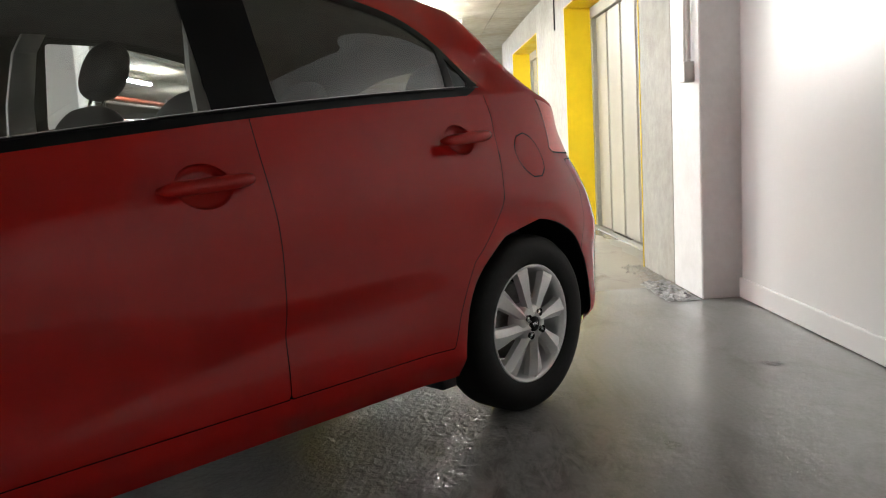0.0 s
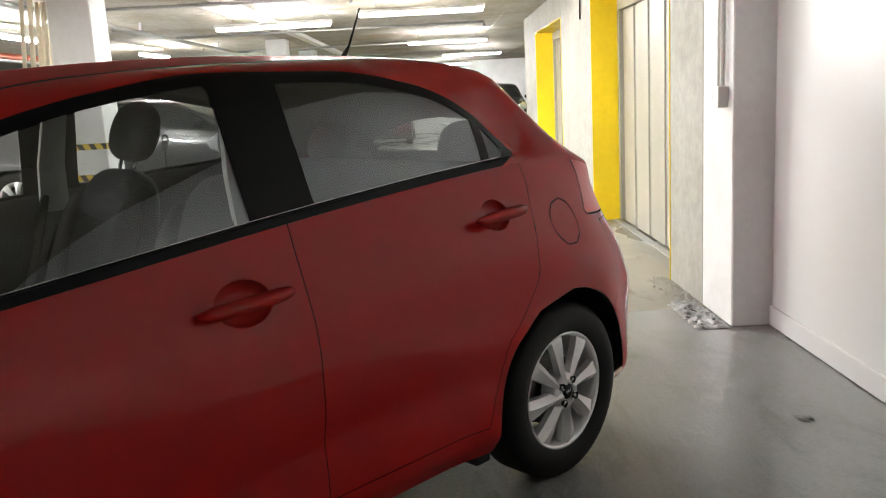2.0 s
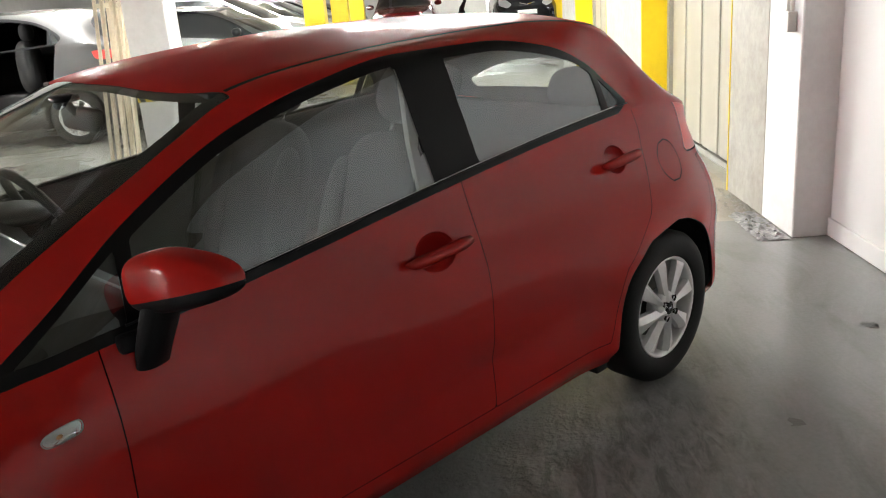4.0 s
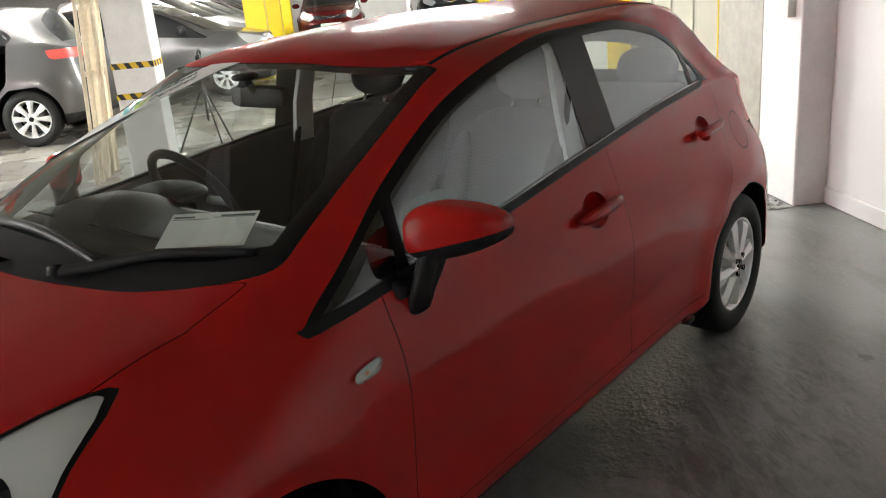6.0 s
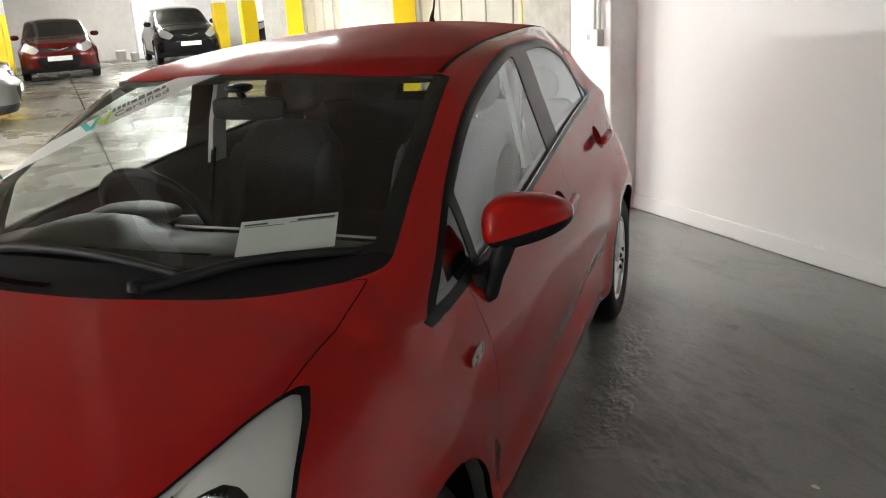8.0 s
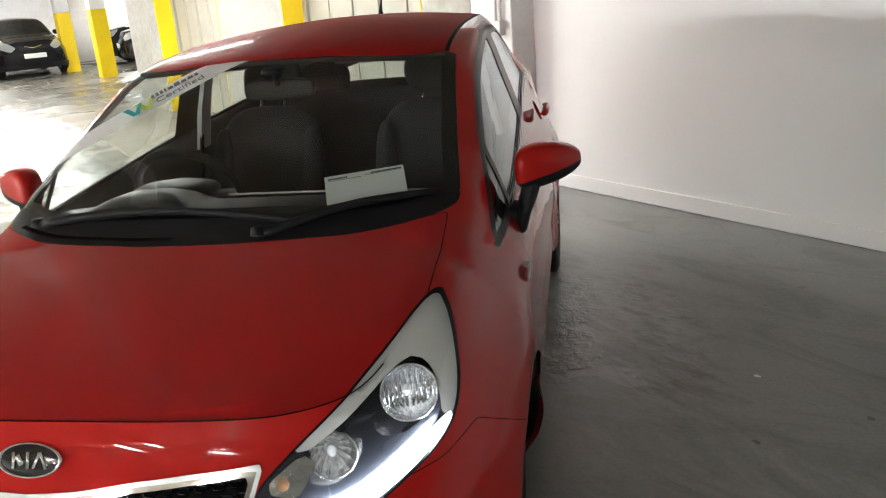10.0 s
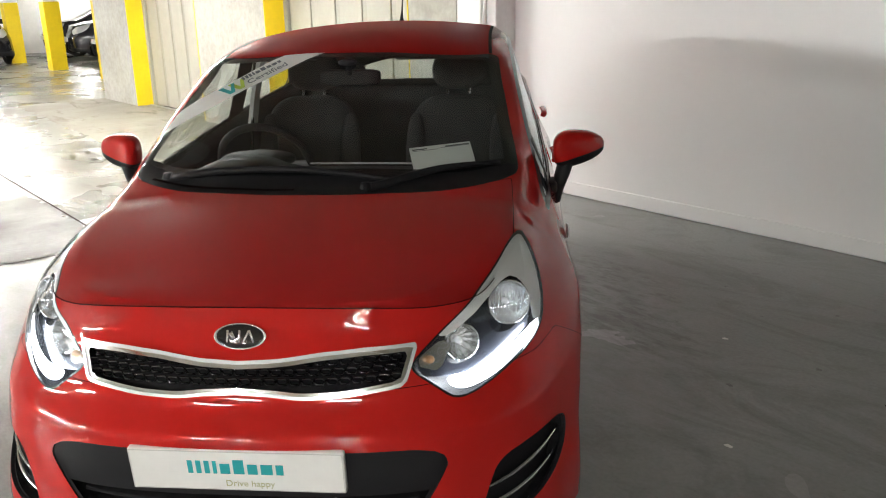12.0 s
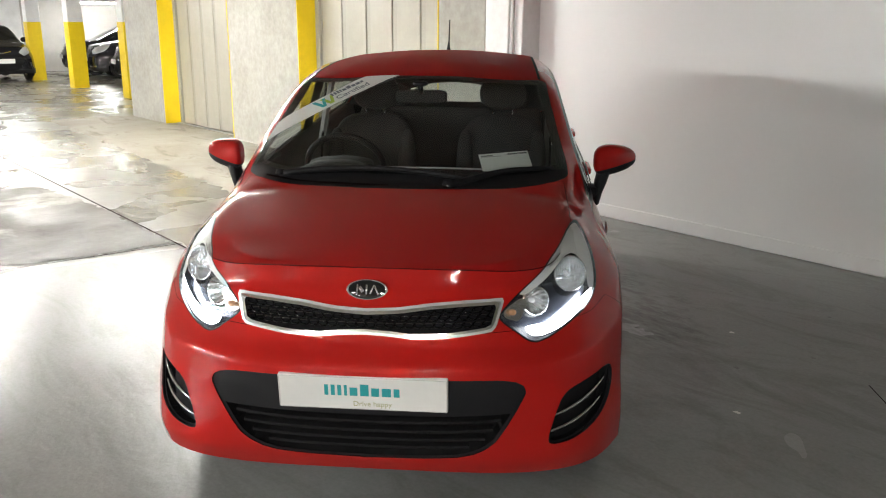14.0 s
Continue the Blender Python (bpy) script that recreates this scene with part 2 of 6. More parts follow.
def cut(mesh, field):
    """Splits a mesh along the zero line of field(V): the piece where it is negative, and the rest."""
    V, F = mesh
    V = np.asarray(V, float)
    if not len(F):
        return (V, []), (V, [])
    d = np.asarray(field(V), float)
    d = np.where(np.abs(d) < 1e-7, 1e-7, d)
    extra, cache, ins, outs = [], {}, [], []
    neg = d < 0

    def cross(i, j):
        key = (i, j) if i < j else (j, i)
        if key not in cache:
            t = d[i] / (d[i] - d[j])
            extra.append(V[i] + (V[j] - V[i]) * t)
            cache[key] = len(V) + len(extra) - 1
        return cache[key]

    for f in F:
        k = sum(neg[i] for i in f)
        if k == len(f):
            ins.append(f)
        elif k == 0:
            outs.append(f)
        else:
            a, b = [], []
            for q, i in enumerate(f):
                j = f[(q + 1) % len(f)]
                (a if neg[i] else b).append(i)
                if neg[i] != neg[j]:
                    c = cross(i, j)
                    a.append(c)
                    b.append(c)
            if len(a) > 2:
                ins.append(tuple(a))
            if len(b) > 2:
                outs.append(tuple(b))
    W = np.vstack([V, np.array(extra)]) if extra else V

    def compact(fs):
        used = sorted({i for f in fs for i in f})
        back = {i: k for k, i in enumerate(used)}
        return (W[used] if used else W[:0]), [tuple(back[i] for i in f) for f in fs]

    return compact(ins), compact(outs)


def mirror(mesh):
    V = np.array(mesh[0], float).reshape(-1, 3) * (1, -1, 1)
    return V, [tuple(reversed(f)) for f in mesh[1]]


def both(mesh):
    return merged(mesh, mirror(mesh))


def welded(mesh, dist=1e-4):
    bm = bmesh.new()
    vs = [bm.verts.new(tuple(v)) for v in mesh[0]]
    for f in mesh[1]:
        try:
            bm.faces.new([vs[i] for i in f])
        except ValueError:
            pass
    bmesh.ops.remove_doubles(bm, verts=bm.verts, dist=dist)
    return bm


def sdf_poly(P, u, v):
    """Signed distance (negative inside) of points (u, v) to the closed polygon P."""
    P = np.array(P, float)
    best, inside = np.full(len(u), 1e9), np.zeros(len(u), bool)
    for i in range(len(P)):
        a, b = P[i - 1], P[i]
        e = b - a
        t = np.clip(((u - a[0]) * e[0] + (v - a[1]) * e[1]) / (e @ e + 1e-12), 0, 1)
        best = np.minimum(best, (u - a[0] - t * e[0]) ** 2 + (v - a[1] - t * e[1]) ** 2)
        c = (a[1] > v) != (b[1] > v)
        inside ^= c & (u < e[0] * (v - a[1]) / (e[1] if abs(e[1]) > 1e-12 else 1e-12) + a[0])
    return np.where(inside, -1, 1) * np.sqrt(best)


def rounded(P, k=3):
    """Corner cutting, to round a closed polygon."""
    P = [Vector(p) for p in P]
    for _ in range(k):
        Q = []
        for i in range(len(P)):
            a, b = P[i], P[(i + 1) % len(P)]
            Q += [a.lerp(b, 0.25), a.lerp(b, 0.75)]
        P = Q
    return [tuple(p) for p in P]


# ---- floors: two procedural surfaces ----
def floor_material(name, base, dark, light, rough, wet, tint=(1, 1, 1), spots=True, specks=0.75, soft=((0.40, 0.62), (0.55, 0.70)), spec=0.5, damp=None, worn=None):
    m = bpy.data.materials.new(name)
    m.use_nodes = True
    N, L = m.node_tree.nodes, m.node_tree.links
    p = N["Principled BSDF"]
    p.inputs["Specular IOR Level"].default_value = spec
    co = N.new("ShaderNodeTexCoord").outputs["Object"]

    def noise_tex(scale, detail, rough_=0.6, stretch=None, distort=0.0):
        t = N.new("ShaderNodeTexNoise")
        t.inputs["Scale"].default_value, t.inputs["Detail"].default_value, t.inputs["Roughness"].default_value = scale, detail, rough_
        t.inputs["Distortion"].default_value = distort
        v = co
        if stretch:
            mp = N.new("ShaderNodeMapping")
            mp.inputs["Scale"].default_value = stretch
            L.new(co, mp.inputs["Vector"])
            v = mp.outputs["Vector"]
        L.new(v, t.inputs["Vector"])
        return t.outputs["Fac"]

    def remap(f, a, b, c=0.0, d=1.0):
        r = N.new("ShaderNodeMapRange")
        for k, v in zip(("From Min", "From Max", "To Min", "To Max"), (a, b, c, d)):
            r.inputs[k].default_value = v
        L.new(f, r.inputs["Value"])
        return r.outputs["Result"]

    def mix(f, a, b, mode="MIX"):
        x = N.new("ShaderNodeMix")
        x.data_type, x.blend_type = "RGBA", mode
        if isinstance(f, float):
            x.inputs[0].default_value = f
        else:
            L.new(f, x.inputs[0])
        for s, v in ((6, a), (7, b)):
            if isinstance(v, tuple):
                x.inputs[s].default_value = (*v, 1)
            else:
                L.new(v, x.inputs[s])
        return x.outputs[2]

    c = mix(remap(noise_tex(0.55, 6, 0.65, distort=0.4), *soft[0]), base, light)
    c = mix(remap(noise_tex(1.3, 8, 0.72, (0.8, 2.2, 1.0), 1.2), *soft[1]), c, dark)
    c = mix(remap(noise_tex(60, 3), 0.25, 0.75, 0.86, 1.0), (0.0, 0.0, 0.0), c)
    if spots:
        s = remap(noise_tex(7, 3, 0.6, distort=0.8), 0.73, 0.78, 0.0, specks)
        c = mix(s, c, tuple(v * 0.28 for v in dark))
    def area(place, soft_edge):
        """An uneven oval on the floor: place, turn and half-lengths."""
        mp, ln, ad = N.new("ShaderNodeMapping"), N.new("ShaderNodeVectorMath"), N.new("ShaderNodeMath")
        mp.vector_type, ln.operation, ad.operation = "TEXTURE", "LENGTH", "ADD"
        for k, v in zip(("Location", "Rotation", "Scale"), place):
            mp.inputs[k].default_value = v
        L.new(co, mp.inputs["Vector"])
        L.new(mp.outputs["Vector"], ln.inputs[0])
        L.new(ln.outputs["Value"], ad.inputs[0])
        L.new(remap(noise_tex(5.0, 6), 0.3, 0.7, -0.35, 0.35), ad.inputs[1])
        return remap(ad.outputs[0], soft_edge, 1.1, 1.0, 0.0)

    if worn:
        ml = N.new("ShaderNodeMath")
        ml.operation = "MULTIPLY"
        L.new(area(worn, 0.5), ml.inputs[0])
        L.new(remap(noise_tex(9, 8, 0.75, (0.6, 1.8, 1.0), 0.6), 0.42, 0.60, 0.0, 0.6), ml.inputs[1])
        c = mix(ml.outputs[0], c, tuple(v * 0.45 for v in dark))
    L.new(c, p.inputs["Base Color"])
    r = remap(noise_tex(0.9, 4, 0.55, distort=0.3), 0.25, 0.75, rough - wet, rough + wet)
    spot = None
    if damp:
        spot = area(damp, 0.65)
        mr = N.new("ShaderNodeMix")
        L.new(spot, mr.inputs[0])
        L.new(r, mr.inputs[2])
        mr.inputs[3].default_value = 0.07
        r = mr.outputs[0]
    L.new(r, p.inputs["Roughness"])
    h1, h2 = noise_tex(3.0, 6, 0.6), noise_tex(90, 3)
    b1, b2 = N.new("ShaderNodeBump"), N.new("ShaderNodeBump")
    b1.inputs["Distance"].default_value, b2.inputs["Distance"].default_value = 0.012, 0.0006
    b1.inputs["Strength"].default_value = 0.5
    L.new(h1, b1.inputs["Height"])
    L.new(h2, b2.inputs["Height"])
    L.new(b1.outputs["Normal"], b2.inputs["Normal"])
    last = b2.outputs["Normal"]
    if spot:
        b3, mu = N.new("ShaderNodeBump"), N.new("ShaderNodeMath")
        mu.operation = "MULTIPLY"
        L.new(noise_tex(42, 4), mu.inputs[0])
        L.new(spot, mu.inputs[1])
        b3.inputs["Distance"].default_value = 0.011
        L.new(mu.outputs[0], b3.inputs["Height"])
        L.new(last, b3.inputs["Normal"])
        last = b3.outputs["Normal"]
    L.new(last, p.inputs["Normal"])
    return m


FLOOR_CONCRETE = floor_material("worn_concrete_floor", (0.17, 0.160, 0.136), (0.085, 0.078, 0.061), (0.215, 0.205, 0.18), 0.28, 0.09, spec=0.35)
FLOOR_GREY = floor_material("grey_floor_paint", (0.262, 0.267, 0.262), (0.175, 0.175, 0.165), (0.295, 0.30, 0.295), 0.25, 0.03, soft=((0.25, 0.75), (0.48, 0.80)), spec=0.22, specks=0.5, damp=((0.72, 0.0, 0), (0, 0, radians(-31)), (0.78, 0.48, 1)),
                            worn=((1.35, 0.22, 0), (0, 0, radians(-33)), (1.0, 0.42, 1)))
FLOOR_DIRT = floor_material("bare_dirty_concrete", (0.25, 0.228, 0.182), (0.12, 0.104, 0.074), (0.34, 0.318, 0.27), 0.7, 0.1)
# worn brown patch; its pale tone paints white glare into the colour
FLOOR_DARK = floor_material("dark_worn_patch", (0.085, 0.075, 0.060), (0.05, 0.043, 0.035), (0.26, 0.25, 0.22), 0.42, 0.25, soft=((0.50, 0.58), (0.55, 0.70)), spec=0.12)

CEIL, FACE, DOOR, WALL = 2.46, 1.74, 2.02, 1.96


def site(name, mesh, mat, label, category, kind="structure", smooth=False, parent=None):
    ob = part(name, mesh, mat, parent, "", smooth)
    if parent is None:
        ob.matrix_world = SITE
        tagged(ob, label, category, "", kind)
    elif label:
        ob["label"] = label
    return ob


def slab(a0, a1, b0, b1, z0, z1, bevel=0.0):
    return boxed(a0, a1, b0, b1, z0, z1, bevel=bevel, seg=1)


def blotch(points, z, seed, rough=0.06, step=0.12):
    """A flat patch with a ragged edge, from a coarse outline."""
    rng = random.Random(seed)
    V = []
    for i in range(len(points)):
        a, b = Vector(points[i]), Vector(points[(i + 1) % len(points)])
        n = max(int((b - a).length / step), 1)
        for k in range(n):
            p = a.lerp(b, k / n)
            V.append((p.x + rng.uniform(-rough, rough), p.y + rng.uniform(-rough, rough), z))
    bm = bmesh.new()
    bmesh.ops.triangulate(bm, faces=[bm.faces.new([bm.verts.new(v) for v in V])])
    return bm


site("floor", slab(-46, 24, -26, 26, -0.3, 0.0), FLOOR_CONCRETE, "worn grey concrete garage floor with stains", "floor")
site("floor_paint", blotch([(-1.48, -1.28), (-1.48, 1.95), (23.9, 1.95), (23.9, -25.9), (-1.6, -25.9), (-1.75, -6.0)], 0.004, 3, 0.02),
     FLOOR_GREY, "glossy grey painted parking bay floor", "floor")
bm = slab(-46, 24, -26, 26, CEIL + .012, CEIL + 0.3)
for i in range(29):
    for j in range(21):
        a0, b0 = -46 + i * 2.42, -26 + j * 2.48
        box(bm, a0 + .004, min(a0 + 2.416, 24), b0 + .004, b0 + 1.232, CEIL, CEIL + .012)
        box(bm, a0 + .004, min(a0 + 2.416, 24), b0 + 1.248, min(b0 + 2.476, 26), CEIL, CEIL + .012)
site("ceiling", bm, CONCRETE, "stained board-marked concrete garage ceiling", "ceiling")
for n, (a0, a1, b0, b1) in enumerate(((-46.3, -46, -26, 26), (24, 24.3, -26, 26), (-46, 24, -26.3, -26), (-46, 24, 26, 26.3)), 1):
    site("wall_outer_%d" % n, slab(a0, a1, b0, b1, 0, CEIL), GREY_WALL, "grey concrete garage end wall", "wall")
site("wall_far", slab(-27.4, -27.1, -26, 9.0, 0.0, CEIL), GREY_WALL, "pale grey plastered wall at the end of the garage", "wall")

site("wall_side", slab(-46, 24, -12.9, -12.6, 0.0, CEIL), GREY_WALL, "pale plastered side wall of the garage", "wall")

# white wall beside the car, with its skirting
site("wall_white", slab(-1.05, 24, WALL, WALL + 0.25, 0, CEIL), WHITE_WALL, "glossy white painted wall beside the parked car", "wall")
bm = boxed(-1.05, 24, WALL - 0.018, WALL - 0.001, 0.006, 0.115, bevel=0.006, seg=2)
site("baseboard", bm, WHITE_WALL, "white skirting board along the wall", "baseboard")
site("wall_pillar", slab(-1.54, -1.05, FACE, WALL + 0.25, 0, CEIL, 0.008), WHITE_PAINT, "white painted square pillar against the wall", "pillar")

# lift wall: piers, lintels, recesses
RECESSES = ((-4.95, -2.22), (-9.35, -6.85))
for n, (a0, a1) in enumerate(((-2.22, -1.54), (-6.85, -4.95), (-10.85, -9.35)), 1):
    site("wall_pier_%d" % n, slab(a0, a1, FACE, 2.6, 0, CEIL, 0.006), RAW_WALL, "whitewashed rough concrete pier between lift doors", "wall")
for n, (a0, a1) in enumerate(RECESSES, 1):
    site("lintel_%d" % n, slab(a0, a1, FACE, 2.6, 2.15, CEIL), RAW_WALL, "whitewashed concrete lintel over a lift", "lintel")
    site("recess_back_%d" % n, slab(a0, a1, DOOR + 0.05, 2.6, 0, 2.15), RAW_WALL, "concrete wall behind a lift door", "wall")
    site("yellow_reveal_%d" % n, slab(a0 + 0.001, a0 + 0.012, FACE - 0.004, DOOR - 0.01, 0.005, 2.147), YELLOW, "bright yellow painted reveal of a lift recess", "trim")
    site("yellow_edge_%d" % n, slab(a1 - 0.012, a1 - 0.001, FACE - 0.004, DOOR - 0.01, 0.005, 2.147), YELLOW, "bright yellow painted reveal of a lift recess", "trim")
    site("yellow_soffit_%d" % n, slab(a0 + 0.013, a1 - 0.013, FACE - 0.003, DOOR - 0.01, 2.136, 2.149), YELLOW, "bright yellow painted soffit of a lift recess", "trim")
    door = thing("lift_door", "cream panelled steel lift door in a grey frame", "lift door", SITE, "lift doors")
    w0, w1 = a0 + 0.1, a1 - 0.1
    part("frame", slab(a0 + 0.014, w0, DOOR - 0.03, DOOR + 0.05, 0, 2.02, 0.004), LIFT_FRAME, door, "", False)
    part("frame", slab(w1, a1 - 0.014, DOOR - 0.03, DOOR + 0.05, 0, 2.02, 0.004), LIFT_FRAME, door, "", False)
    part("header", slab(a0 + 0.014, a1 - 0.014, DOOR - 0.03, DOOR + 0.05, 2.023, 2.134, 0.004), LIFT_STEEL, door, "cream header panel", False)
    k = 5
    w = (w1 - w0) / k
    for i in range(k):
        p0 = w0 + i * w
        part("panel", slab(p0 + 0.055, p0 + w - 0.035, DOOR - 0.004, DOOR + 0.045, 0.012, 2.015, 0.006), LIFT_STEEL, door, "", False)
        part("joint_strip", slab(p0 - 0.03 if i else p0 + 0.002, p0 + 0.05, DOOR + 0.008, DOOR + 0.045, 0.012, 2.015, 0.003), LIFT_FRAME, door, "grey joint strip", False)
    part("sill", slab(a0 + 0.014, a1 - 0.014, DOOR - 0.09, DOOR - 0.032, 0, 0.012), STEEL, door, "worn metal door sill", False)

# bare ground in front of the lifts, crumbled plaster along the pier
site("floor_bare", blotch([(-11.0, 0.35), (-11.0, 2.01), (-1.5, 1.735), (-1.49, -0.2)], 0.0045, 5, 0.05), FLOOR_DIRT, "bare dirty concrete before the lifts", "floor")

# floor joints and worn patches
for n, (p, q, w) in enumerate((((-20, -1.22), (2.0, -1.36), 0.016), ((-1.6, -1.3), (-1.9, -6.5), 0.014), ((4.55, -1.6), (2.9, 0.1), 0.006), ((-5.9, -1.28), (-6.1, -12.0), 0.012)), 1):
    d = (Vector(q) - Vector(p)).normalized()
    s = Vector((-d.y, d.x)) * w / 2
    V = [(*(Vector(c) + k * s), 0.0075) for c, k in ((p, 1), (p, -1), (q, -1), (q, 1))]
    site("floor_joint_%d" % n, (V, [(0, 1, 2, 3)]), SEAM, "dark expansion joint in the floor", "joint")
PATCHES = (
    [(-1.68, -1.36), (-1.66, -2.0), (-1.8, -2.5), (-3.6, -2.7), (-4.9, -2.3), (-4.7, -1.5), (-3.2, -1.33)],
    [(-6.3, -1.6), (-6.4, -2.8), (-7.9, -3.4), (-8.4, -2.2), (-7.4, -1.5)],
    [(2.35, -6.0), (2.2, -7.4), (3.6, -7.2), (3.4, -5.6)],
)
SCUFF = material("dark_scuff", (0.10, 0.098, 0.092), 0.35, grain=0.5, grain_size=18, stain=0.4, stain_size=9, bump=0.003, bump_size=40)
CHIP = material("pale_chip", (0.62, 0.61, 0.57), 0.6, grain=0.2, grain_size=60)
SCUFFS = (((.23, 1.58), .05, .5), ((1.0, .95), .035, .7), ((2.9, .5), .03, .8), ((3.3, -.35), .04, .6), ((1.7, 1.2), .025, .8), ((4.1, .45), .03, .7))
for n, ((a, b), r, flat) in enumerate(SCUFFS, 1):
    pts = [(a + r * math.cos(i * .785), b + r * flat * math.sin(i * .785)) for i in range(8)]
    site("floor_scuff_%d" % n, blotch(pts, 0.0056, 30 + n, r * .35, r * .3), SCUFF, "dark scuffed spot in the floor paint", "floor")
for n, (a, b) in enumerate(((2.11, .23), (2.39, -.19), (2.66, -.63), (2.57, .22)), 1):
    pts = [(a + .016 * math.cos(i * 1.05), b + .011 * math.sin(i * 1.05)) for i in range(6)]
    site("floor_chip_%d" % n, blotch(pts, 0.0066, 60 + n, .005, .01), CHIP if n % 2 else SCUFF, "small chip in the floor paint", "floor")
for n, pts in enumerate(PATCHES, 1):
    site("floor_patch_%d" % n, blotch(pts, 0.0065, n, 0.03, 0.05), FLOOR_DARK, "dark worn patch in the concrete floor", "floor")


# ---- columns ----
def column(a, b, w, kind):
    c = thing("column", "white square concrete column with black and yellow hazard tape" if kind == "tape" else
              "concrete column painted yellow on its lower part", "column", at_site(a, b), "garage columns")
    h = w / 2
    if kind == "tape":
        part("shaft", boxed(-h, h, -h, h, 0, CEIL, bevel=0.012), WHITE_PAINT, c, "", False)
        for z in (0.72, 1.0):
            part("tape_band", boxed(-h - 0.003, h + 0.003, -h - 0.003, h + 0.003, z, z + 0.055), HAZARD_YELLOW, c, "hazard tape", False)
            for side in range(4):
                V, F = [], []
                for i in range(4):
                    u = -h - 0.004 + i * 0.11
                    q = [(u + 0.035, z), (u + 0.085, z), (u + 0.055, z + 0.055), (u + 0.005, z + 0.055)]
                    q = [(min(max(x, -h), h), y) for x, y in q]
                    R = Matrix.Rotation(side * math.pi / 2, 4, "Z")
                    V += [R @ Vector((x, -h - 0.006, y)) for x, y in q]
                    F.append(tuple(range(4 * i, 4 * i + 4)))
                part("tape_stripe", (V, F), HAZARD_BLACK, c, "black diagonal stripes", False)
    else:
        part("shaft", boxed(-h, h, -h, h, 1.65, CEIL, bevel=0.01), WHITE_PAINT, c, "bare upper shaft", False)
        part("painted_base", boxed(-h - 0.004, h + 0.004, -h - 0.004, h + 0.004, 0, 1.65, bevel=0.01), YELLOW, c, "bright yellow painted base", False)
    return c


column(-4.5, -2.97, 0.385, "tape")
for a, b in ((-12.3, -2.6), (-16.05, -2.6), (-19.8, -2.6), (-14.7, 3.2), (-18.55, 3.2), (-22.35, 3.2)):
    column(a, b, 0.37, "yellow")

# ---- fluorescent lights, one of them an added fill ----
def batten_light(a, b, z, turn=0.0, length=1.5, lit=TUBE):
    f = thing("batten_light", "white fluorescent batten light hung under the ceiling", "ceiling light", at_site(a, b, z, turn), "batten lights")
    h = length / 2
    part("tray", boxed(-h, h, -0.05, 0.05, 0.03, 0.075, bevel=0.008), FITTING, f, "", False)
    for s in (-1, 1):
        t = moved(lathe([(0.001, -h + 0.03), (0.016, -h + 0.03), (0.016, h - 0.03), (0.001, h - 0.03)], 6, "x"), Matrix.Translation((0, s * 0.028, 0.008)))
        part("tube", t, lit, f, "glowing white tube")
        part("hanger", tube([(s * h * 0.7, 0, 0.07), (s * h * 0.7, 0, CEIL - z)], 0.004, 6), STEEL, f, "thin wire hanger")
    return f


# First entry: an unseen lamp added as fill for the white wall.
LIGHTS = [(-3.2, -0.25, 90), (-6.8, 0.1, 90), (-7.7, -1.8, 90), (-12.6, 0.5, 90), (-18.2, 1.2, 90), (-24.4, 0.7, 90), (-7.2, -4.9, 0), (-12.2, -4.8, 0), (-17.5, -4.8, 0), (-22.5, -4.8, 0),
          (-25.6, 6.2, 90), (-21.0, 6.4, 90), (-17.0, 6.2, 90), (-2.2, -8.6, 0), (-2.5, -11.5, 0), (-4.4, -9.8, 0), (-0.6, -10.0, 0), (4.2, -7.2, 90), (6.6, -5.6, 90), (6.0, -9.6, 90), (9.2, -8.2, 90), (12.0, -10.0, 90)]
for a, b, turn in LIGHTS:
    batten_light(a, b, 2.27, turn, lit=TUBE if -5 < b < -4.5 or b < -8 and a < 0 else TUBE_DIM)


# ---- the car's form: x ahead of the rear axle, y to its left, z up ----
X0F, X0R, XTOP, XREAR = 2.55, 0.15, 3.25, -0.56
BELT_Y = [(2.55, .715), (2.48, .746), (2.40, .762), (2.345, .768), (2.2, .782), (1.9, .786), (1.7, .781), (1.3, .766), (1.0, .752), (.5, .725), (.15, .712)]
BELT_Z = [(3.25, .885), (3.2, .873), (3.12, .868), (2.95, .905), (2.74, .942), (2.65, .945), (2.55, .942), (2.48, .933), (2.40, .914), (2.345, .899), (2.1, .92),
          (1.71, .957), (1.0, 1.025), (.5, 1.062), (.15, 1.082), (.04, 1.087), (-.2, 1.09), (-.35, 1.055), (-.46, 1.025), (-.56, .985)]
NOSE_X = [(.18, 3.27), (.25, 3.325), (.32, 3.355), (.42, 3.39), (.53, 3.398), (.595, 3.402), (.66, 3.358), (.72, 3.337), (.78, 3.308), (.83, 3.275), (.88, 3.25)]
NOSE_N = [(.2, 4.0), (.32, 3.7), (.45, 3.1), (.55, 2.9), (.66, 2.45), (.75, 2.0), (.83, 2.1), (.88, 2.6)]
TAIL_X = [(.18, -.55), (.28, -.66), (.45, -.69), (.60, -.675), (.70, -.635), (.82, -.595), (.95, -.58), (1.05, -.56)]
SIDE_Y = [(.18, .765), (.21, .788), (.25, .815), (.295, .838), (.35, .841), (.41, .834), (.48, .838), (.58, .850), (.68, .851), (.78, .839), (.88, .812), (.96, .790), (1.1, .76)]
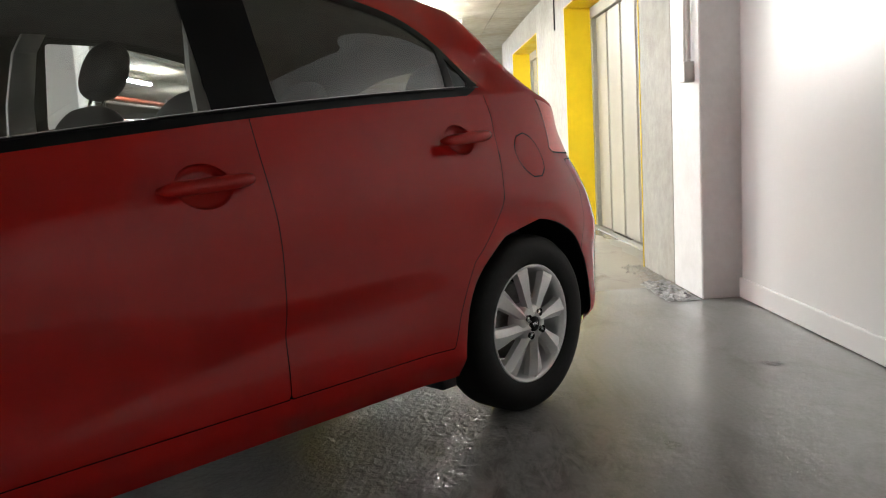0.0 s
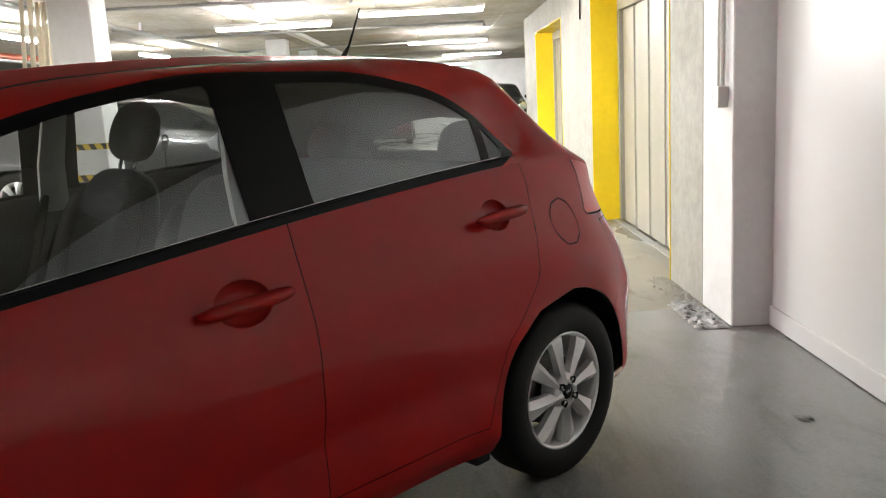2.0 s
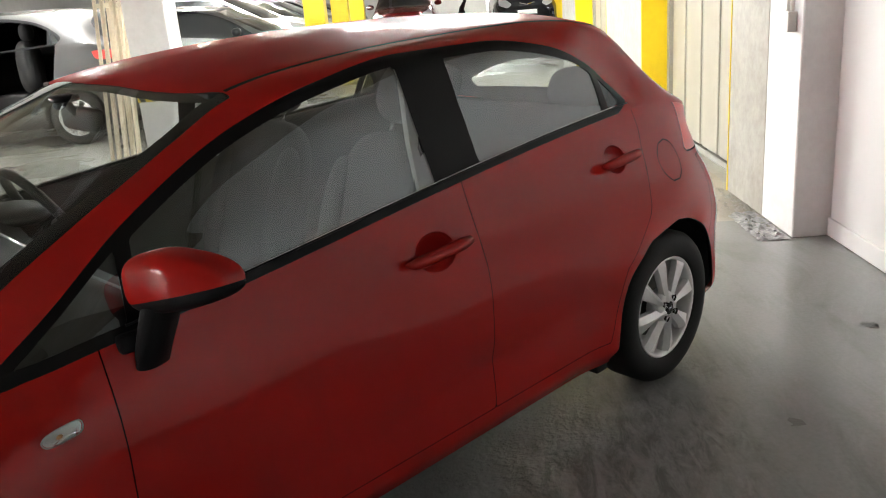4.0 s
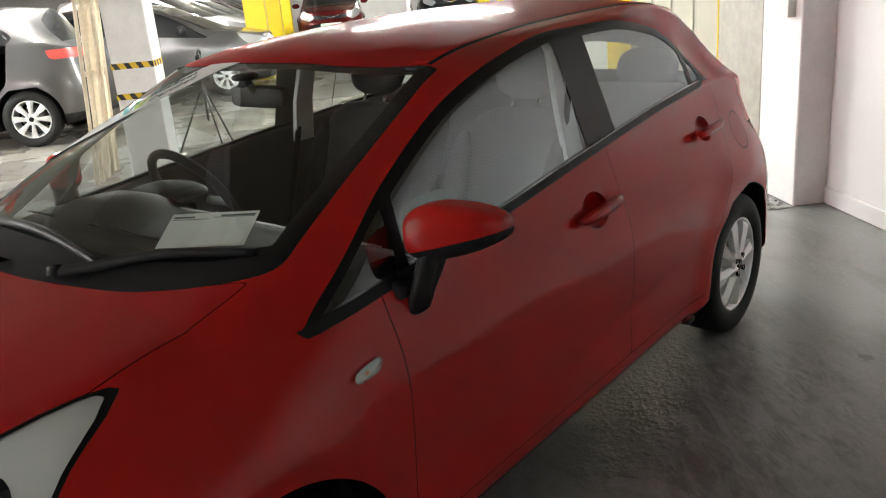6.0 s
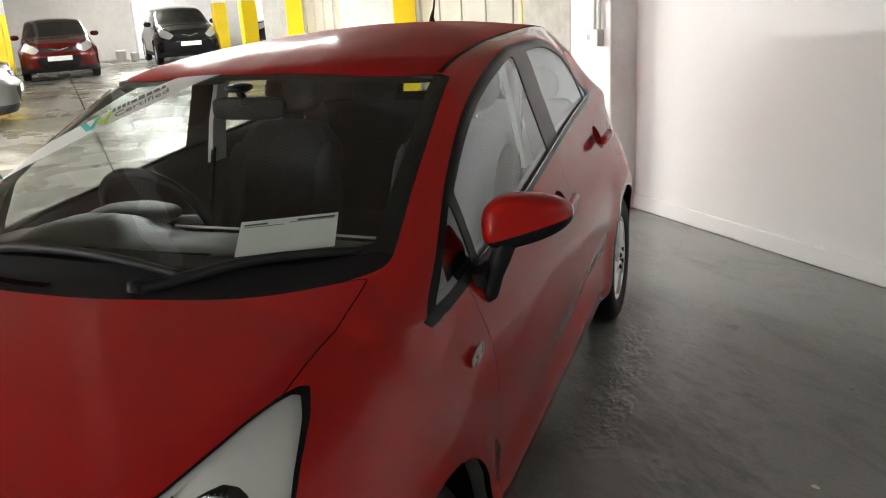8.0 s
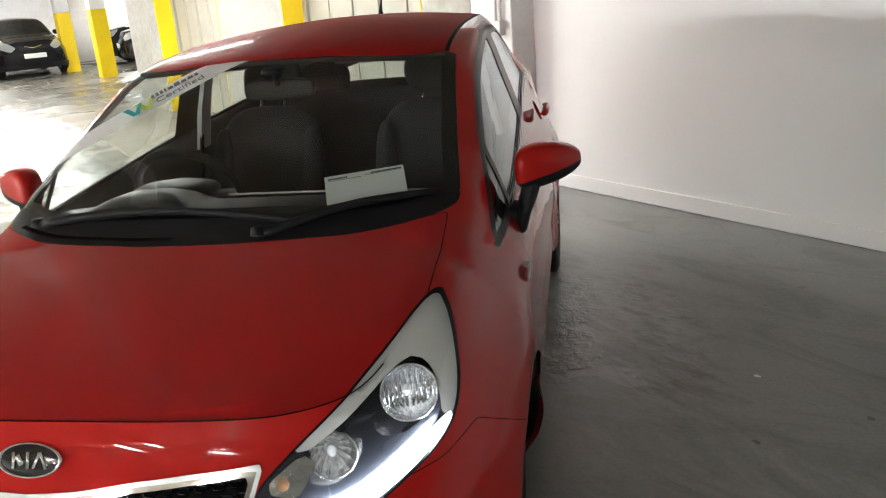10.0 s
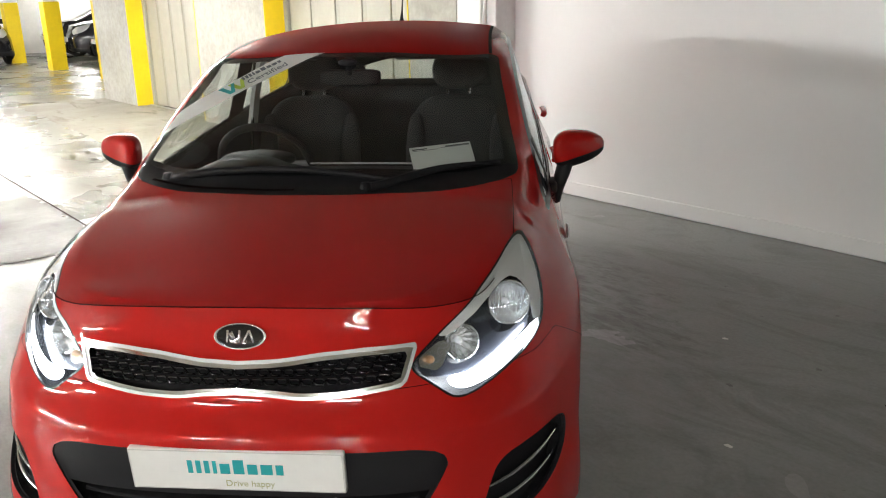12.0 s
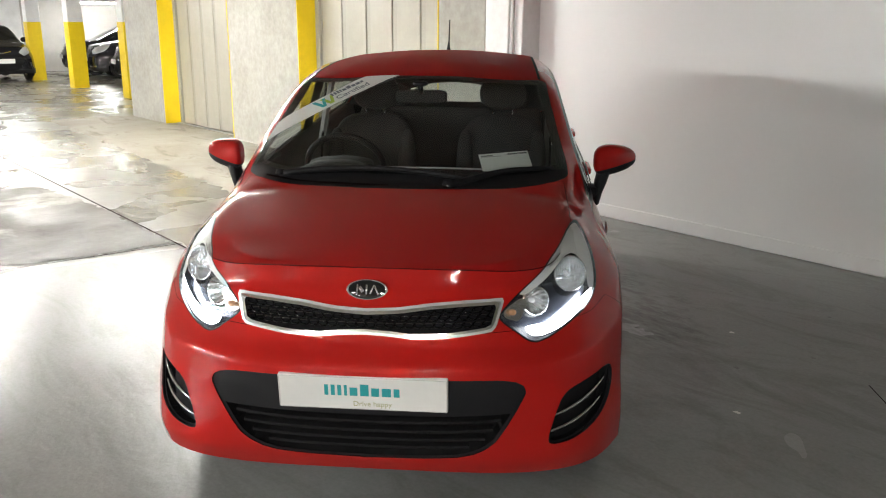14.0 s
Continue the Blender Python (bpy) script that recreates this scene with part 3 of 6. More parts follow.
CENTRE_Z = [(3.25, .885), (3.15, .912), (3.0, .945), (2.8, .984), (2.6, 1.014), (2.53, 1.026), (2.40, 1.085), (2.2, 1.18), (2.0, 1.272), (1.85, 1.337), (1.73, 1.390), (1.62, 1.413),
            (1.4, 1.443), (1.1, 1.464), (.8, 1.474), (.5, 1.473), (.17, 1.460), (-.1, 1.434), (-.2, 1.415), (-.24, 1.392), (-.27, 1.335), (-.36, 1.18), (-.47, 1.05), (-.56, .985)]
EDGE_Y = [(3.25, 0), (3.2, .36), (3.1, .47), (2.95, .55), (2.74, .60), (2.55, .628), (2.40, .640), (2.0, .596), (1.626, .554), (1.4, .545), (1.0, .535), (.5, .53), (.1, .515), (0, .515), (-.08, .515), (-.15, .52), (-.22, .53), (-.32, .52), (-.47, .40), (-.56, 0)]
EDGE_Z = [(3.25, .885), (3.2, .892), (3.1, .900), (2.95, .926), (2.74, .957), (2.55, .985), (2.40, 1.010), (2.2, 1.108), (2.0, 1.198), (1.8, 1.288), (1.626, 1.366), (1.4, 1.402),
          (1.0, 1.428), (.5, 1.436), (.1, 1.41), (0, 1.388), (-.08, 1.352), (-.15, 1.285), (-.22, 1.20), (-.32, 1.10), (-.47, 1.02), (-.56, .985)]
RAIL_Y = [(2.345, .760), (2.2, .737), (1.98, .695), (1.66, .655), (1.4, .638), (1.09, .622), (.74, .616), (.41, .618), (.18, .632), (.04, .684)]
RAIL_Z = [(2.345, .907), (2.2, .992), (1.98, 1.135), (1.66, 1.285), (1.4, 1.352), (1.09, 1.392), (.74, 1.390), (.41, 1.343), (.18, 1.245), (.04, 1.092)]
WHEEL_F, WHEEL_R, WHEEL_Z = 2.57, -0.01, 0.305


def belt_y(x):
    x = np.asarray(x, float)
    front = .655 * np.clip(1 - (np.clip(x - X0F, 0, None) / (XTOP - X0F)) ** 3.0, 0, 1) ** (1 / 4.5)
    s = np.clip((2.80 - x) / .25, 0, 1)
    front = front + .06 * s * s * (3 - 2 * s)
    rear = .712 * np.clip(1 - (np.clip(X0R - x, 0, None) / (X0R - XREAR)) ** 4.6, 0, 1) ** (1 / 4.0)
    rear = rear + .034 * np.exp(-((x + .34) / .19) ** 2) * np.clip((x - XREAR) / .12, 0, 1)
    return np.where(x > X0F, front, np.where(x < X0R, rear, curve(BELT_Y, x)))


def belt_z(x):
    return curve(BELT_Z, x)


def rail(x):
    x = np.asarray(x, float)
    f = np.clip((3.15 - x) / .45, 0, 1)
    my, mz = .5 * (belt_y(x) + curve(EDGE_Y, x)) + .012 * f, .5 * (belt_z(x) + curve(EDGE_Z, x)) + .011 * f
    k = np.clip(np.minimum((2.62 - x) / .275, (x + .10) / .14), 0, 1)
    k = k * k * (3 - 2 * k)
    return my + (curve(RAIL_Y, x) - my) * k, mz + (curve(RAIL_Z, x) - mz) * k


DISHES = ((1.18, .868, .076, .053), (.245, .942, .063, .047))


def lower_body(nf, ns, nr, nv):
    """The half shell below the belt: columns round the plan, from the nose to the tail, and rows upward."""
    cols = []
    for i in range(nf):
        cols.append(("f", (i / nf) * math.pi / 2))
    for i in range(ns):
        cols.append(("s", X0F + (X0R - X0F) * i / ns))
    for i in range(nr + 1):
        cols.append(("r", (1 - i / nr) * math.pi / 2))
    V = []
    rows = [0, .09, .2, .32, .45, .57, .68, .78, .86, .93]
    for kind, p in cols:
        c, s = math.cos(p), math.sin(p)
        if kind == "f":
            xt = X0F + (XTOP - X0F) * c ** (2 / 3.0)
            zb = .200 + .015 * c
        elif kind == "s":
            xt, zb = p, .20
        else:
            xt = X0R - (X0R - XREAR) * max(c, 0) ** (2 / 4.2)
            zb = .20 + .05 * max(c, 0)
        yt, zt = float(belt_y(xt)), float(belt_z(xt))
        tab_x, tab_y = [], []
        for v in rows:
            z = zb + (zt - zb) * v
            w = float(curve(SIDE_Y, z))
            k = float(np.clip((z - .74) / max(zt - .74, .05), 0, 1)) ** 1.5
            if kind == "f":
                n, m = float(curve(NOSE_N, z)), 2.6 + 1.2 * k
                w = max(w, .845 if z < .5 else 0)
                m += .3 + 1.2 * min(max((.42 - z) / .15, 0), 1) if z < .55 else 0
                w = w + (float(belt_y(2.56)) - w) * k
                x = X0F + (float(curve(NOSE_X, z)) - X0F) * c ** (2 / n)
                y = w * s ** (2 / m)
            elif kind == "s":
                x = p
                y = w + (yt - float(curve(SIDE_Y, zt))) * k
            else:
                w = w + (yt - float(curve(SIDE_Y, zt))) * k if c < .01 else w + (.73 - w) * k
                e = 4.6 - .5 * min(max((z - .62) / .25, 0), 1)
                x = X0R - (X0R - float(curve(TAIL_X, z))) * max(c, 0) ** (2 / e)
                y = w * s ** (2 / e)
            for wx in (WHEEL_F, WHEEL_R):
                r = math.hypot(x - wx, z - WHEEL_Z)
                y += .020 * math.exp(-((r - .375) / .085) ** 2) * (1 if y > .6 else 0) * min(max((y - .6) / .15, 0), 1)
            tab_x.append((z, x))
            tab_y.append((z, y))
        tab_x.append((zt, xt))
        tab_y.append((zt, yt))
        zz = zb + (zt - zb) * np.linspace(0, 1, nv + 1)
        V.append(np.stack([curve(tab_x, zz), curve(tab_y, zz), zz], 1))
    G = np.array(V)
    # the swage that climbs along the doors to the rear arch
    X, Z = G[..., 0], G[..., 2]
    u = .395 + (1.95 - X) * .135 - Z
    fade = np.clip((X - .35) / .55, 0, 1) ** 2 * np.clip((2.05 - X) / .5, 0, 1) * (G[..., 1] > .5)
    G[..., 1] -= fade * .004 * np.clip(u / .05, 0, 1) * np.exp(-np.clip(u - .05, 0, None) / .08)
    return G


def upper_body(nx, nw):
    """The half shell above the belt: stations along x, each from the belt over the rail to the middle."""
    nf, ns, nr = nx
    t = np.linspace(0, math.pi / 2, nf + 1)
    u = np.linspace(0, math.pi / 2, nr + 1)
    xs = np.concatenate([X0F + (XTOP - X0F) * np.cos(t) ** (2 / 3.0), np.linspace(X0F, X0R, ns + 1), X0R - (X0R - XREAR) * np.clip(np.cos(u), 0, 1) ** (2 / 4.2)])
    xs = np.unique(np.round(xs, 6))
    G = []
    ry, rz = rail(xs)
    by, bz, ey, ez, cz = belt_y(xs), belt_z(xs), curve(EDGE_Y, xs), curve(EDGE_Z, xs), curve(CENTRE_Z, xs)
    ey = np.minimum(ey, by * .97)
    for i, x in enumerate(xs):
        f = min(max((3.15 - x) / .45, 0), 1)
        P = [(by[i], bz[i]), (.5 * (by[i] + ry[i]) + .004 * f, .5 * (bz[i] + rz[i])), (ry[i], rz[i]), (.5 * (ry[i] + ey[i]) + .006 * f, .5 * (rz[i] + ez[i]) + .007 * f), (ey[i], ez[i])]
        for f in (.8, .55, .28, 0):
            P.append((ey[i] * f, ez[i] + (cz[i] - ez[i]) * (1 - f * f)))
        S = [(0, 0.0), (.15, 0), (.30, 0), (.38, 0), (.46, 0), (.58, 0), (.72, 0), (.86, 0), (1.0, 0)]
        w = np.linspace(0, 1, nw + 1)
        y = curve([(s[0], p[0]) for s, p in zip(S, P)], w)
        z = curve([(s[0], p[1]) for s, p in zip(S, P)], w)
        G.append(np.stack([np.full(nw + 1, x), y, z], 1))
    return np.array(G)


def soften(GA, GB, nv):
    """Rounds the shoulder where the lower and upper halves meet, ahead of the front door."""
    C = np.concatenate([GA, GB[::-1][:, 1:]], 1)
    for i in range(len(C)):
        x = C[i, nv, 0]
        wx = min(max((x - 2.20) / .22, 0), 1) * min(max((3.16 - x) / .20, 0), 1)
        if wx <= 0:
            continue
        P = C[i]
        s = np.concatenate([[0], np.cumsum(np.linalg.norm(np.diff(P, axis=0), axis=1))])
        ds = np.gradient(s)
        k = np.exp(-((s[:, None] - s[None, :]) / .060) ** 2) * ds[None, :]
        k /= k.sum(1, keepdims=True)
        w = wx * np.clip(1.25 - np.abs(s - s[nv]) / .20, 0, 1)[:, None]
        C[i] = P + (k @ P - P) * np.where(P[:, 1:2] > .3, w, 0)
    wx = np.clip((C[:, nv, 0] - 2.27) / .07, 0, 1) * np.clip((2.90 - C[:, nv, 0]) / .15, 0, 1)
    wr = np.clip(1.2 - np.abs(np.arange(C.shape[1]) - nv - 6) / 40, 0, 1)
    w = (wx[:, None] * wr[None, :])[1:-1, :, None]
    for _ in range(110):
        C[1:-1, :, 1:] += .4 * w * (.5 * (C[:-2, :, 1:] + C[2:, :, 1:]) - C[1:-1, :, 1:])
    # even out the pillar foot ahead of the doors, and the hollow between rear pillar and tail lamp
    x, rows = C[:, nv, 0], np.arange(C.shape[1]) - nv
    front = np.clip((x - 2.28) / .12, 0, 1)[:, None] * np.clip((2.95 - x) / .2, 0, 1)[:, None] * np.clip(1.3 - np.abs(rows - 8) / 30, 0, 1)[None, :]
    rear = np.clip((.0 - x) / .12, 0, 1)[:, None] * np.clip((x + .50) / .08, 0, 1)[:, None] * np.clip(1.3 - np.abs(rows - 4) / 20, 0, 1)[None, :]
    for w, n in ((front, 60), (rear, 45)):
        w = w[1:-1, 1:-1, None]
        for _ in range(n):
            C[1:-1, 1:-1, 1:] += .45 * w * (.25 * (C[:-2, 1:-1, 1:] + C[2:, 1:-1, 1:] + C[1:-1, :-2, 1:] + C[1:-1, 2:, 1:]) - C[1:-1, 1:-1, 1:])
    return C[:, :nv + 1], C[:, nv:][::-1]


def grid_mesh(G, flip):
    n, m = G.shape[:2]
    F = []
    for i in range(n - 1):
        for j in range(m - 1):
            f = (i * m + j, (i + 1) * m + j, (i + 1) * m + j + 1, i * m + j + 1)
            F.append(f[::-1] if not flip else f)
    return G.reshape(-1, 3), F


def normals(mesh):
    V, F = np.asarray(mesh[0], float), mesh[1]
    N = np.zeros_like(V)
    for f in F:
        a, b, c = V[f[0]], V[f[1]], V[f[-1]]
        n = np.cross(b - a, c - a)
        for i in f:
            N[i] += n
    return N / (np.linalg.norm(N, axis=1, keepdims=True) + 1e-12)


def offset(mesh, d):
    N = normals(mesh)
    return np.asarray(mesh[0]) + N * d, mesh[1]


def wheel(parent, x, y, side, detail=True, name="wheel", rim_mat=None):
    """A tyre on an eight-spoke alloy rim, its face towards side (+1 or -1) in y."""
    rim_mat = rim_mat or ALLOY
    w = new(name)
    w.parent = parent
    w.matrix_local = Matrix.Translation((x, y, WHEEL_Z)) @ Matrix.Rotation(0 if side > 0 else math.pi, 4, "Z") @ Matrix.Rotation(radians(11), 4, "Y")
    R = WHEEL_Z
    n = 64 if detail else 28
    prof = [(.196, -.165), (.235, -.172), (.27, -.170), (.292, -.158), (.3035, -.135), (R, -.09), (R, -.05), (.3035, -.012), (.292, .006), (.274, .016), (.245, .018), (.215, .010), (.203, .002), (.197, -.008)]
    part("tyre", lathe(prof, n), RUBBER, w, "worn black tyre")
    part("rim", lathe([(.20, -.004), (.204, .003), (.199, .005), (.192, -.003), (.187, -.02), (.182, -.07), (.176, -.15)], n), rim_mat, w, "silver alloy rim")
    part("brake_disc", lathe([(.03, -.075), (.13, -.075), (.13, -.085), (.14, -.13), (.02, -.13)], 32 if detail else 12), ALLOY_DARK, w, "dull metal brake drum")
    for k in range(8):
        a = 2 * math.pi * k / 8
        V, F = [], []
        st = [(.030, .018, .012), (.060, .0165, .006), (.10, .021, .002), (.145, .029, .000), (.178, .0355, -.004), (.194, .038, -.010)]
        tw = .10
        for r, h, d in st:
            for u, dd in ((-1, -.030), (-.94, -.004), (-.25 + (r - .03) * 3.2, .006), (.92, -.014), (1, -.034)):
                t = u * h + tw * (r - .03) * .8
                V.append((r, d + dd + .004, t))
        m = 5
        for i in range(len(st) - 1):
            for j in range(m - 1):
                F.append((i * m + j, i * m + j + 1, (i + 1) * m + j + 1, (i + 1) * m + j))
        R_ = Matrix.Rotation(a, 4, "Y")
        part("spoke", ([R_ @ Vector(v) for v in V], F), rim_mat, w, "", True, 12)
    part("hub", lathe([(.001, .012), (.058, .010), (.066, -.002), (.068, -.05)], 24), rim_mat, w)
    part("centre_cap", lathe([(.001, .017), (.022, .017), (.0265, .014), (.027, .006)], 24), BLACK_TRIM, w, "black centre cap")
    if detail:
        part("cap_mark", merged(*[moved(boxed_mesh(-.0018, .0018, 0, .0012, -.007, .007), Matrix.Translation((u, .0172, 0)) @ Matrix.Rotation(t, 4, "Y")) for u, t in ((-.009, 0), (-.002, .6), (.004, 0), (.010, .4))]), CHROME, w, "plain silver mark")
        for k in range(4):
            a = 2 * math.pi * (k + .5) / 4
            c = Matrix.Translation((.044 * math.cos(a), .0165, .044 * math.sin(a)))
            part("nut_well", moved(lathe([(.0135, .0045), (.0110, .0045), (.0105, -.006), (.001, -.006)], 16), c), BLACK_TRIM, w, "dark recess")
            part("wheel_nut", moved(lathe([(.001, .004), (.0055, .0035), (.0075, .000), (.0075, -.006)], 6), c), CHROME, w, "wheel nut")
    return w


def boxed_mesh(*a, **k):
    bm = boxed(*a, **k)
    bm.verts.index_update()
    V, F = [v.co.copy() for v in bm.verts], [tuple(v.index for v in f.verts) for f in bm.faces]
    bm.free()
    return V, F


LAMP = rounded([(.660, .950), (.585, .892), (.500, .832), (.405, .752), (.415, .728), (.47, .690), (.512, .657), (.56, .660), (.64, .690), (.712, .722), (.738, .762), (.735, .83), (.708, .90)], 2)
GRILLE_EDGE = [(.425, .797), (.30, .796), (.20, .790), (.10, .777), (0, .772), (-.10, .777), (-.20, .790), (-.30, .796), (-.425, .797)]
GRILLE = GRILLE_EDGE + [(-.40, .712), (-.385, .702), (-.25, .689), (-.15, .687), (-.08, .695), (0, .699), (.08, .695), (.15, .687), (.25, .689), (.385, .702), (.40, .712)]
MOUTH = rounded([(.52, .562), (.25, .578), (-.25, .578), (-.52, .562), (-.47, .45), (-.375, .30), (-.15, .278), (.15, .278), (.375, .30), (.47, .45)], 2)
POCKET = rounded([(.795, .520), (.70, .512), (.622, .497), (.598, .43), (.572, .345), (.588, .326), (.67, .332), (.768, .372), (.802, .43)], 2)
R_DOOR = [(1.003, 1.3), (1.003, .31), (.40, .31), (.375, .40), (.30, .565), (.19, .675), (.13, .75), (.075, .88), (.052, 1.0), (.045, 1.3)]
F_DOOR = [(2.115, 1.3), (2.13, .80), (2.142, .36), (2.10, .31), (1.003, .31), (1.003, 1.3)]
TAIL_LAMP = rounded([(-.185, 1.125), (-.235, 1.06), (-.262, 1.0), (-.25, .93), (-.222, .882), (-.30, .874), (-.50, .866), (-.70, .868), (-.70, 1.03), (-.45, 1.14), (-.30, 1.16)], 1)


def arch_field(V):
    d = 1e9
    for wx, r in ((WHEEL_F, .362), (WHEEL_R, .360)):
        d = np.minimum(d, np.hypot(V[:, 0] - wx, V[:, 2] - WHEEL_Z) - r)
    return np.where(V[:, 1] > .3, d, 1.0)


def yz(poly, front=True):
    return lambda V: np.where(V[:, 0] > 2.5, sdf_poly(poly, V[:, 1], V[:, 2]), 1.0)


def xz(poly):
    return lambda V: np.where(V[:, 1] > .25, sdf_poly(poly, V[:, 0], V[:, 2]), 1.0)


def skirt(mesh, d):
    """The wall round the rim of a half mesh, from its edge to the edge set back by d."""
    count = collections.Counter()
    way = {}
    for f in mesh[1]:
        for i, j in zip(f, f[1:] + f[:1]):
            count[frozenset((i, j))] += 1
            way[frozenset((i, j))] = (i, j)
    P, Q = np.asarray(mesh[0], float), np.asarray(offset(mesh, d)[0], float)
    V, F = [], []
    for e, n in count.items():
        if n == 1 and len(e) == 2:
            i, j = way[e]
            if abs(P[i, 1]) < 1e-4 and abs(P[j, 1]) < 1e-4:
                continue
            F.append(tuple(range(len(V), len(V) + 4)))
            V += [P[j], P[i], Q[i], Q[j]]
    return np.array(V), F


def ring(mesh, field, w):
    """Takes out the strip within w of a line: inside, strip, outside."""
    inner, rest = cut(mesh, lambda V: field(V) + w)
    strip, outer = cut(rest, lambda V: field(V) - w)
    return inner, strip, outer


def dlo(V):
    x = V[:, 0]
    ry, rz = rail(x)
    a, b = belt_z(x) - .006 - V[:, 2], x - 2.368
    tip = np.maximum(a, b) + .25 * .05 * np.clip(1 - np.abs(a - b) / .05, 0, 1) ** 2
    return np.maximum.reduce([tip, V[:, 2] - rz - .010, .045 - x])


COWL = [(0, 2.606), (.10, 2.602), (.22, 2.584), (.40, 2.540), (.52, 2.480), (.60, 2.420), (.65, 2.376), (.8, 2.28)]


def screen_field(V):
    x, y = V[:, 0], V[:, 1]
    top = curve([(0, 1.735), (.3, 1.712), (.5, 1.655), (.56, 1.622), (.7, 1.60)], y)
    a, b = x - curve(COWL, y), y - curve(EDGE_Y, x) - .033
    corner = np.maximum(a, b) + .25 * .09 * np.clip(1 - np.abs(a - b) / .09, 0, 1) ** 2
    return np.maximum(corner, top - x)


def dish(flank, cx, cz, rx, rz):
    """A hollow sunk into the flank, its rim on the door's skin."""
    def skin(x, z):
        i = int(np.clip(np.searchsorted(-flank[:, 0, 0], -x) - 1, 0, len(flank) - 2))
        a, b = flank[i], flank[i + 1]
        t = (x - a[0, 0]) / (b[0, 0] - a[0, 0])
        return float(np.interp(z, a[:, 2], a[:, 1]) * (1 - t) + np.interp(z, b[:, 2], b[:, 1]) * t)
    V, n = [], 36
    steps = ((1.03, .0008), (1.0, -.0005), (.985, -.005), (.95, -.011), (.85, -.018), (.6, -.025), (.3, -.028), (.02, -.029))
    for rho, d in steps:
        for k in range(n):
            x, z = cx + rx * rho * math.cos(2 * math.pi * k / n), cz + rz * rho * math.sin(2 * math.pi * k / n)
            V.append((x, skin(x, z) + d, z))
    F = [(j * n + k, j * n + n + k, j * n + n + (k + 1) % n, j * n + (k + 1) % n) for j in range(len(steps) - 1) for k in range(n)]
    return V, F


def build_car():
    car = thing("hatchback_car", "glossy red five-door hatchback with daytime lights on, parked at an angle", "car")
    A, B = soften(lower_body(64, 190, 44, 74), upper_body((64, 190, 44), 84), 74)
    flank = A[64:250]
    A, B = grid_mesh(A, True), grid_mesh(B, False)
    shell_a, shell_b = A, B

    # lower body, half
    _, A = cut(A, arch_field)
    lamp, A = cut(A, yz(LAMP))
    pocket, A = cut(A, yz(POCKET))
    grille_in, A = cut(A, lambda V: np.where(V[:, 0] > 2.5, sdf_poly(GRILLE, V[:, 1], V[:, 2]), 1.0))
    mouth, A = cut(A, lambda V: np.where(V[:, 0] > 2.5, sdf_poly(MOUTH, V[:, 1], V[:, 2]), 1.0))
    tail, s0, A = ring(A, xz(TAIL_LAMP), .003)
    fdoor, s1, A = ring(A, xz(F_DOOR), .0016)
    rdoor, s2, A = ring(A, xz(R_DOOR), .0016)
    oval = lambda cx, cz, rx, rz: lambda V: np.where(V[:, 1] > .3, np.hypot((V[:, 0] - cx) / rx, (V[:, 2] - cz) / rz) - 1, 1.0)
    fdoor, rdoor = cut(fdoor, oval(*DISHES[0]))[1], cut(rdoor, oval(*DISHES[1]))[1]
    flap, s3, A = ring(A, lambda V: np.where(V[:, 1] > .3, np.hypot((V[:, 0] + .088) / .070, (V[:, 2] - .876) / .077) * .072 - .072, 1.0), .0020)
    nose_line = [(4.0, .700), (3.05, .700), (2.935, .722), (2.80, .640), (2.72, .60), (2.70, .1), (4.0, .1)]
    bumper, s4, A = ring(A, lambda V: np.where((V[:, 0] > 2.6), sdf_poly(nose_line, V[:, 0], V[:, 2]), 1.0), .0009)
    tail_line = [(-.315, .850), (-.345, .74), (-.335, .64), (-.30, .57), (-.25, .1), (-1, .1), (-1, .845)]
    rbumper, s5, A = ring(A, lambda V: np.where(V[:, 0] < -.2, sdf_poly(tail_line, V[:, 0], V[:, 2]), 1.0), .0016)
    front_cap, A = cut(A, lambda V: 2.6 - V[:, 0])
    cap_mid, fender_front = cut(front_cap, lambda V: V[:, 1] - (.50 + (3.2 - V[:, 0]) * .4))
    fender, quarter = cut(A, lambda V: 1.5 - V[:, 0])
    sill, fender = cut(fender, lambda V: np.maximum(V[:, 2] - .32, V[:, 0] - 2.16))
    sill2, quarter = cut(quarter, lambda V: np.maximum(V[:, 2] - .32, .30 - V[:, 0]))

    # upper body, half
    lamp_top, B = cut(B, yz(LAMP))
    bm = welded(merged(lamp, lamp_top), 2e-4)
    bm.verts.index_update()
    lamp = np.array([v.co[:] for v in bm.verts]), [tuple(v.index for v in f.verts) for f in bm.faces]
    bm.free()
    side_trim, B = cut(B, dlo)
    screen, B = cut(B, screen_field)
    scuttle, screen = cut(screen, lambda V: curve([(0, 2.478), (.3, 2.458), (.5, 2.392), (.62, 2.315), (.8, 2.2)], V[:, 1]) - V[:, 0])
    rear_glass, B = cut(B, lambda V: np.maximum.reduce([V[:, 0] + .305, V[:, 1] - .47, 1.07 - V[:, 2]]))
    roof_strip, B = cut(B, lambda V: np.where((V[:, 0] > -.26) & (V[:, 0] < 1.62), np.abs(V[:, 1] - curve(EDGE_Y, V[:, 0])) - .007, 1.0))
    hood_line = lambda V: V[:, 1] - curve([(3.3, .70), (2.74, .653), (2.6, .652), (2.45, .648), (2.36, .645), (2.2, .645)], V[:, 0])
    hoodf = lambda V: np.maximum(hood_line(V), curve(COWL, V[:, 1]) + .0 - V[:, 0])
    hood, s6, B = ring(B, hoodf, .0012)
    wing_top, B = cut(B, lambda V: 2.2 - V[:, 0])
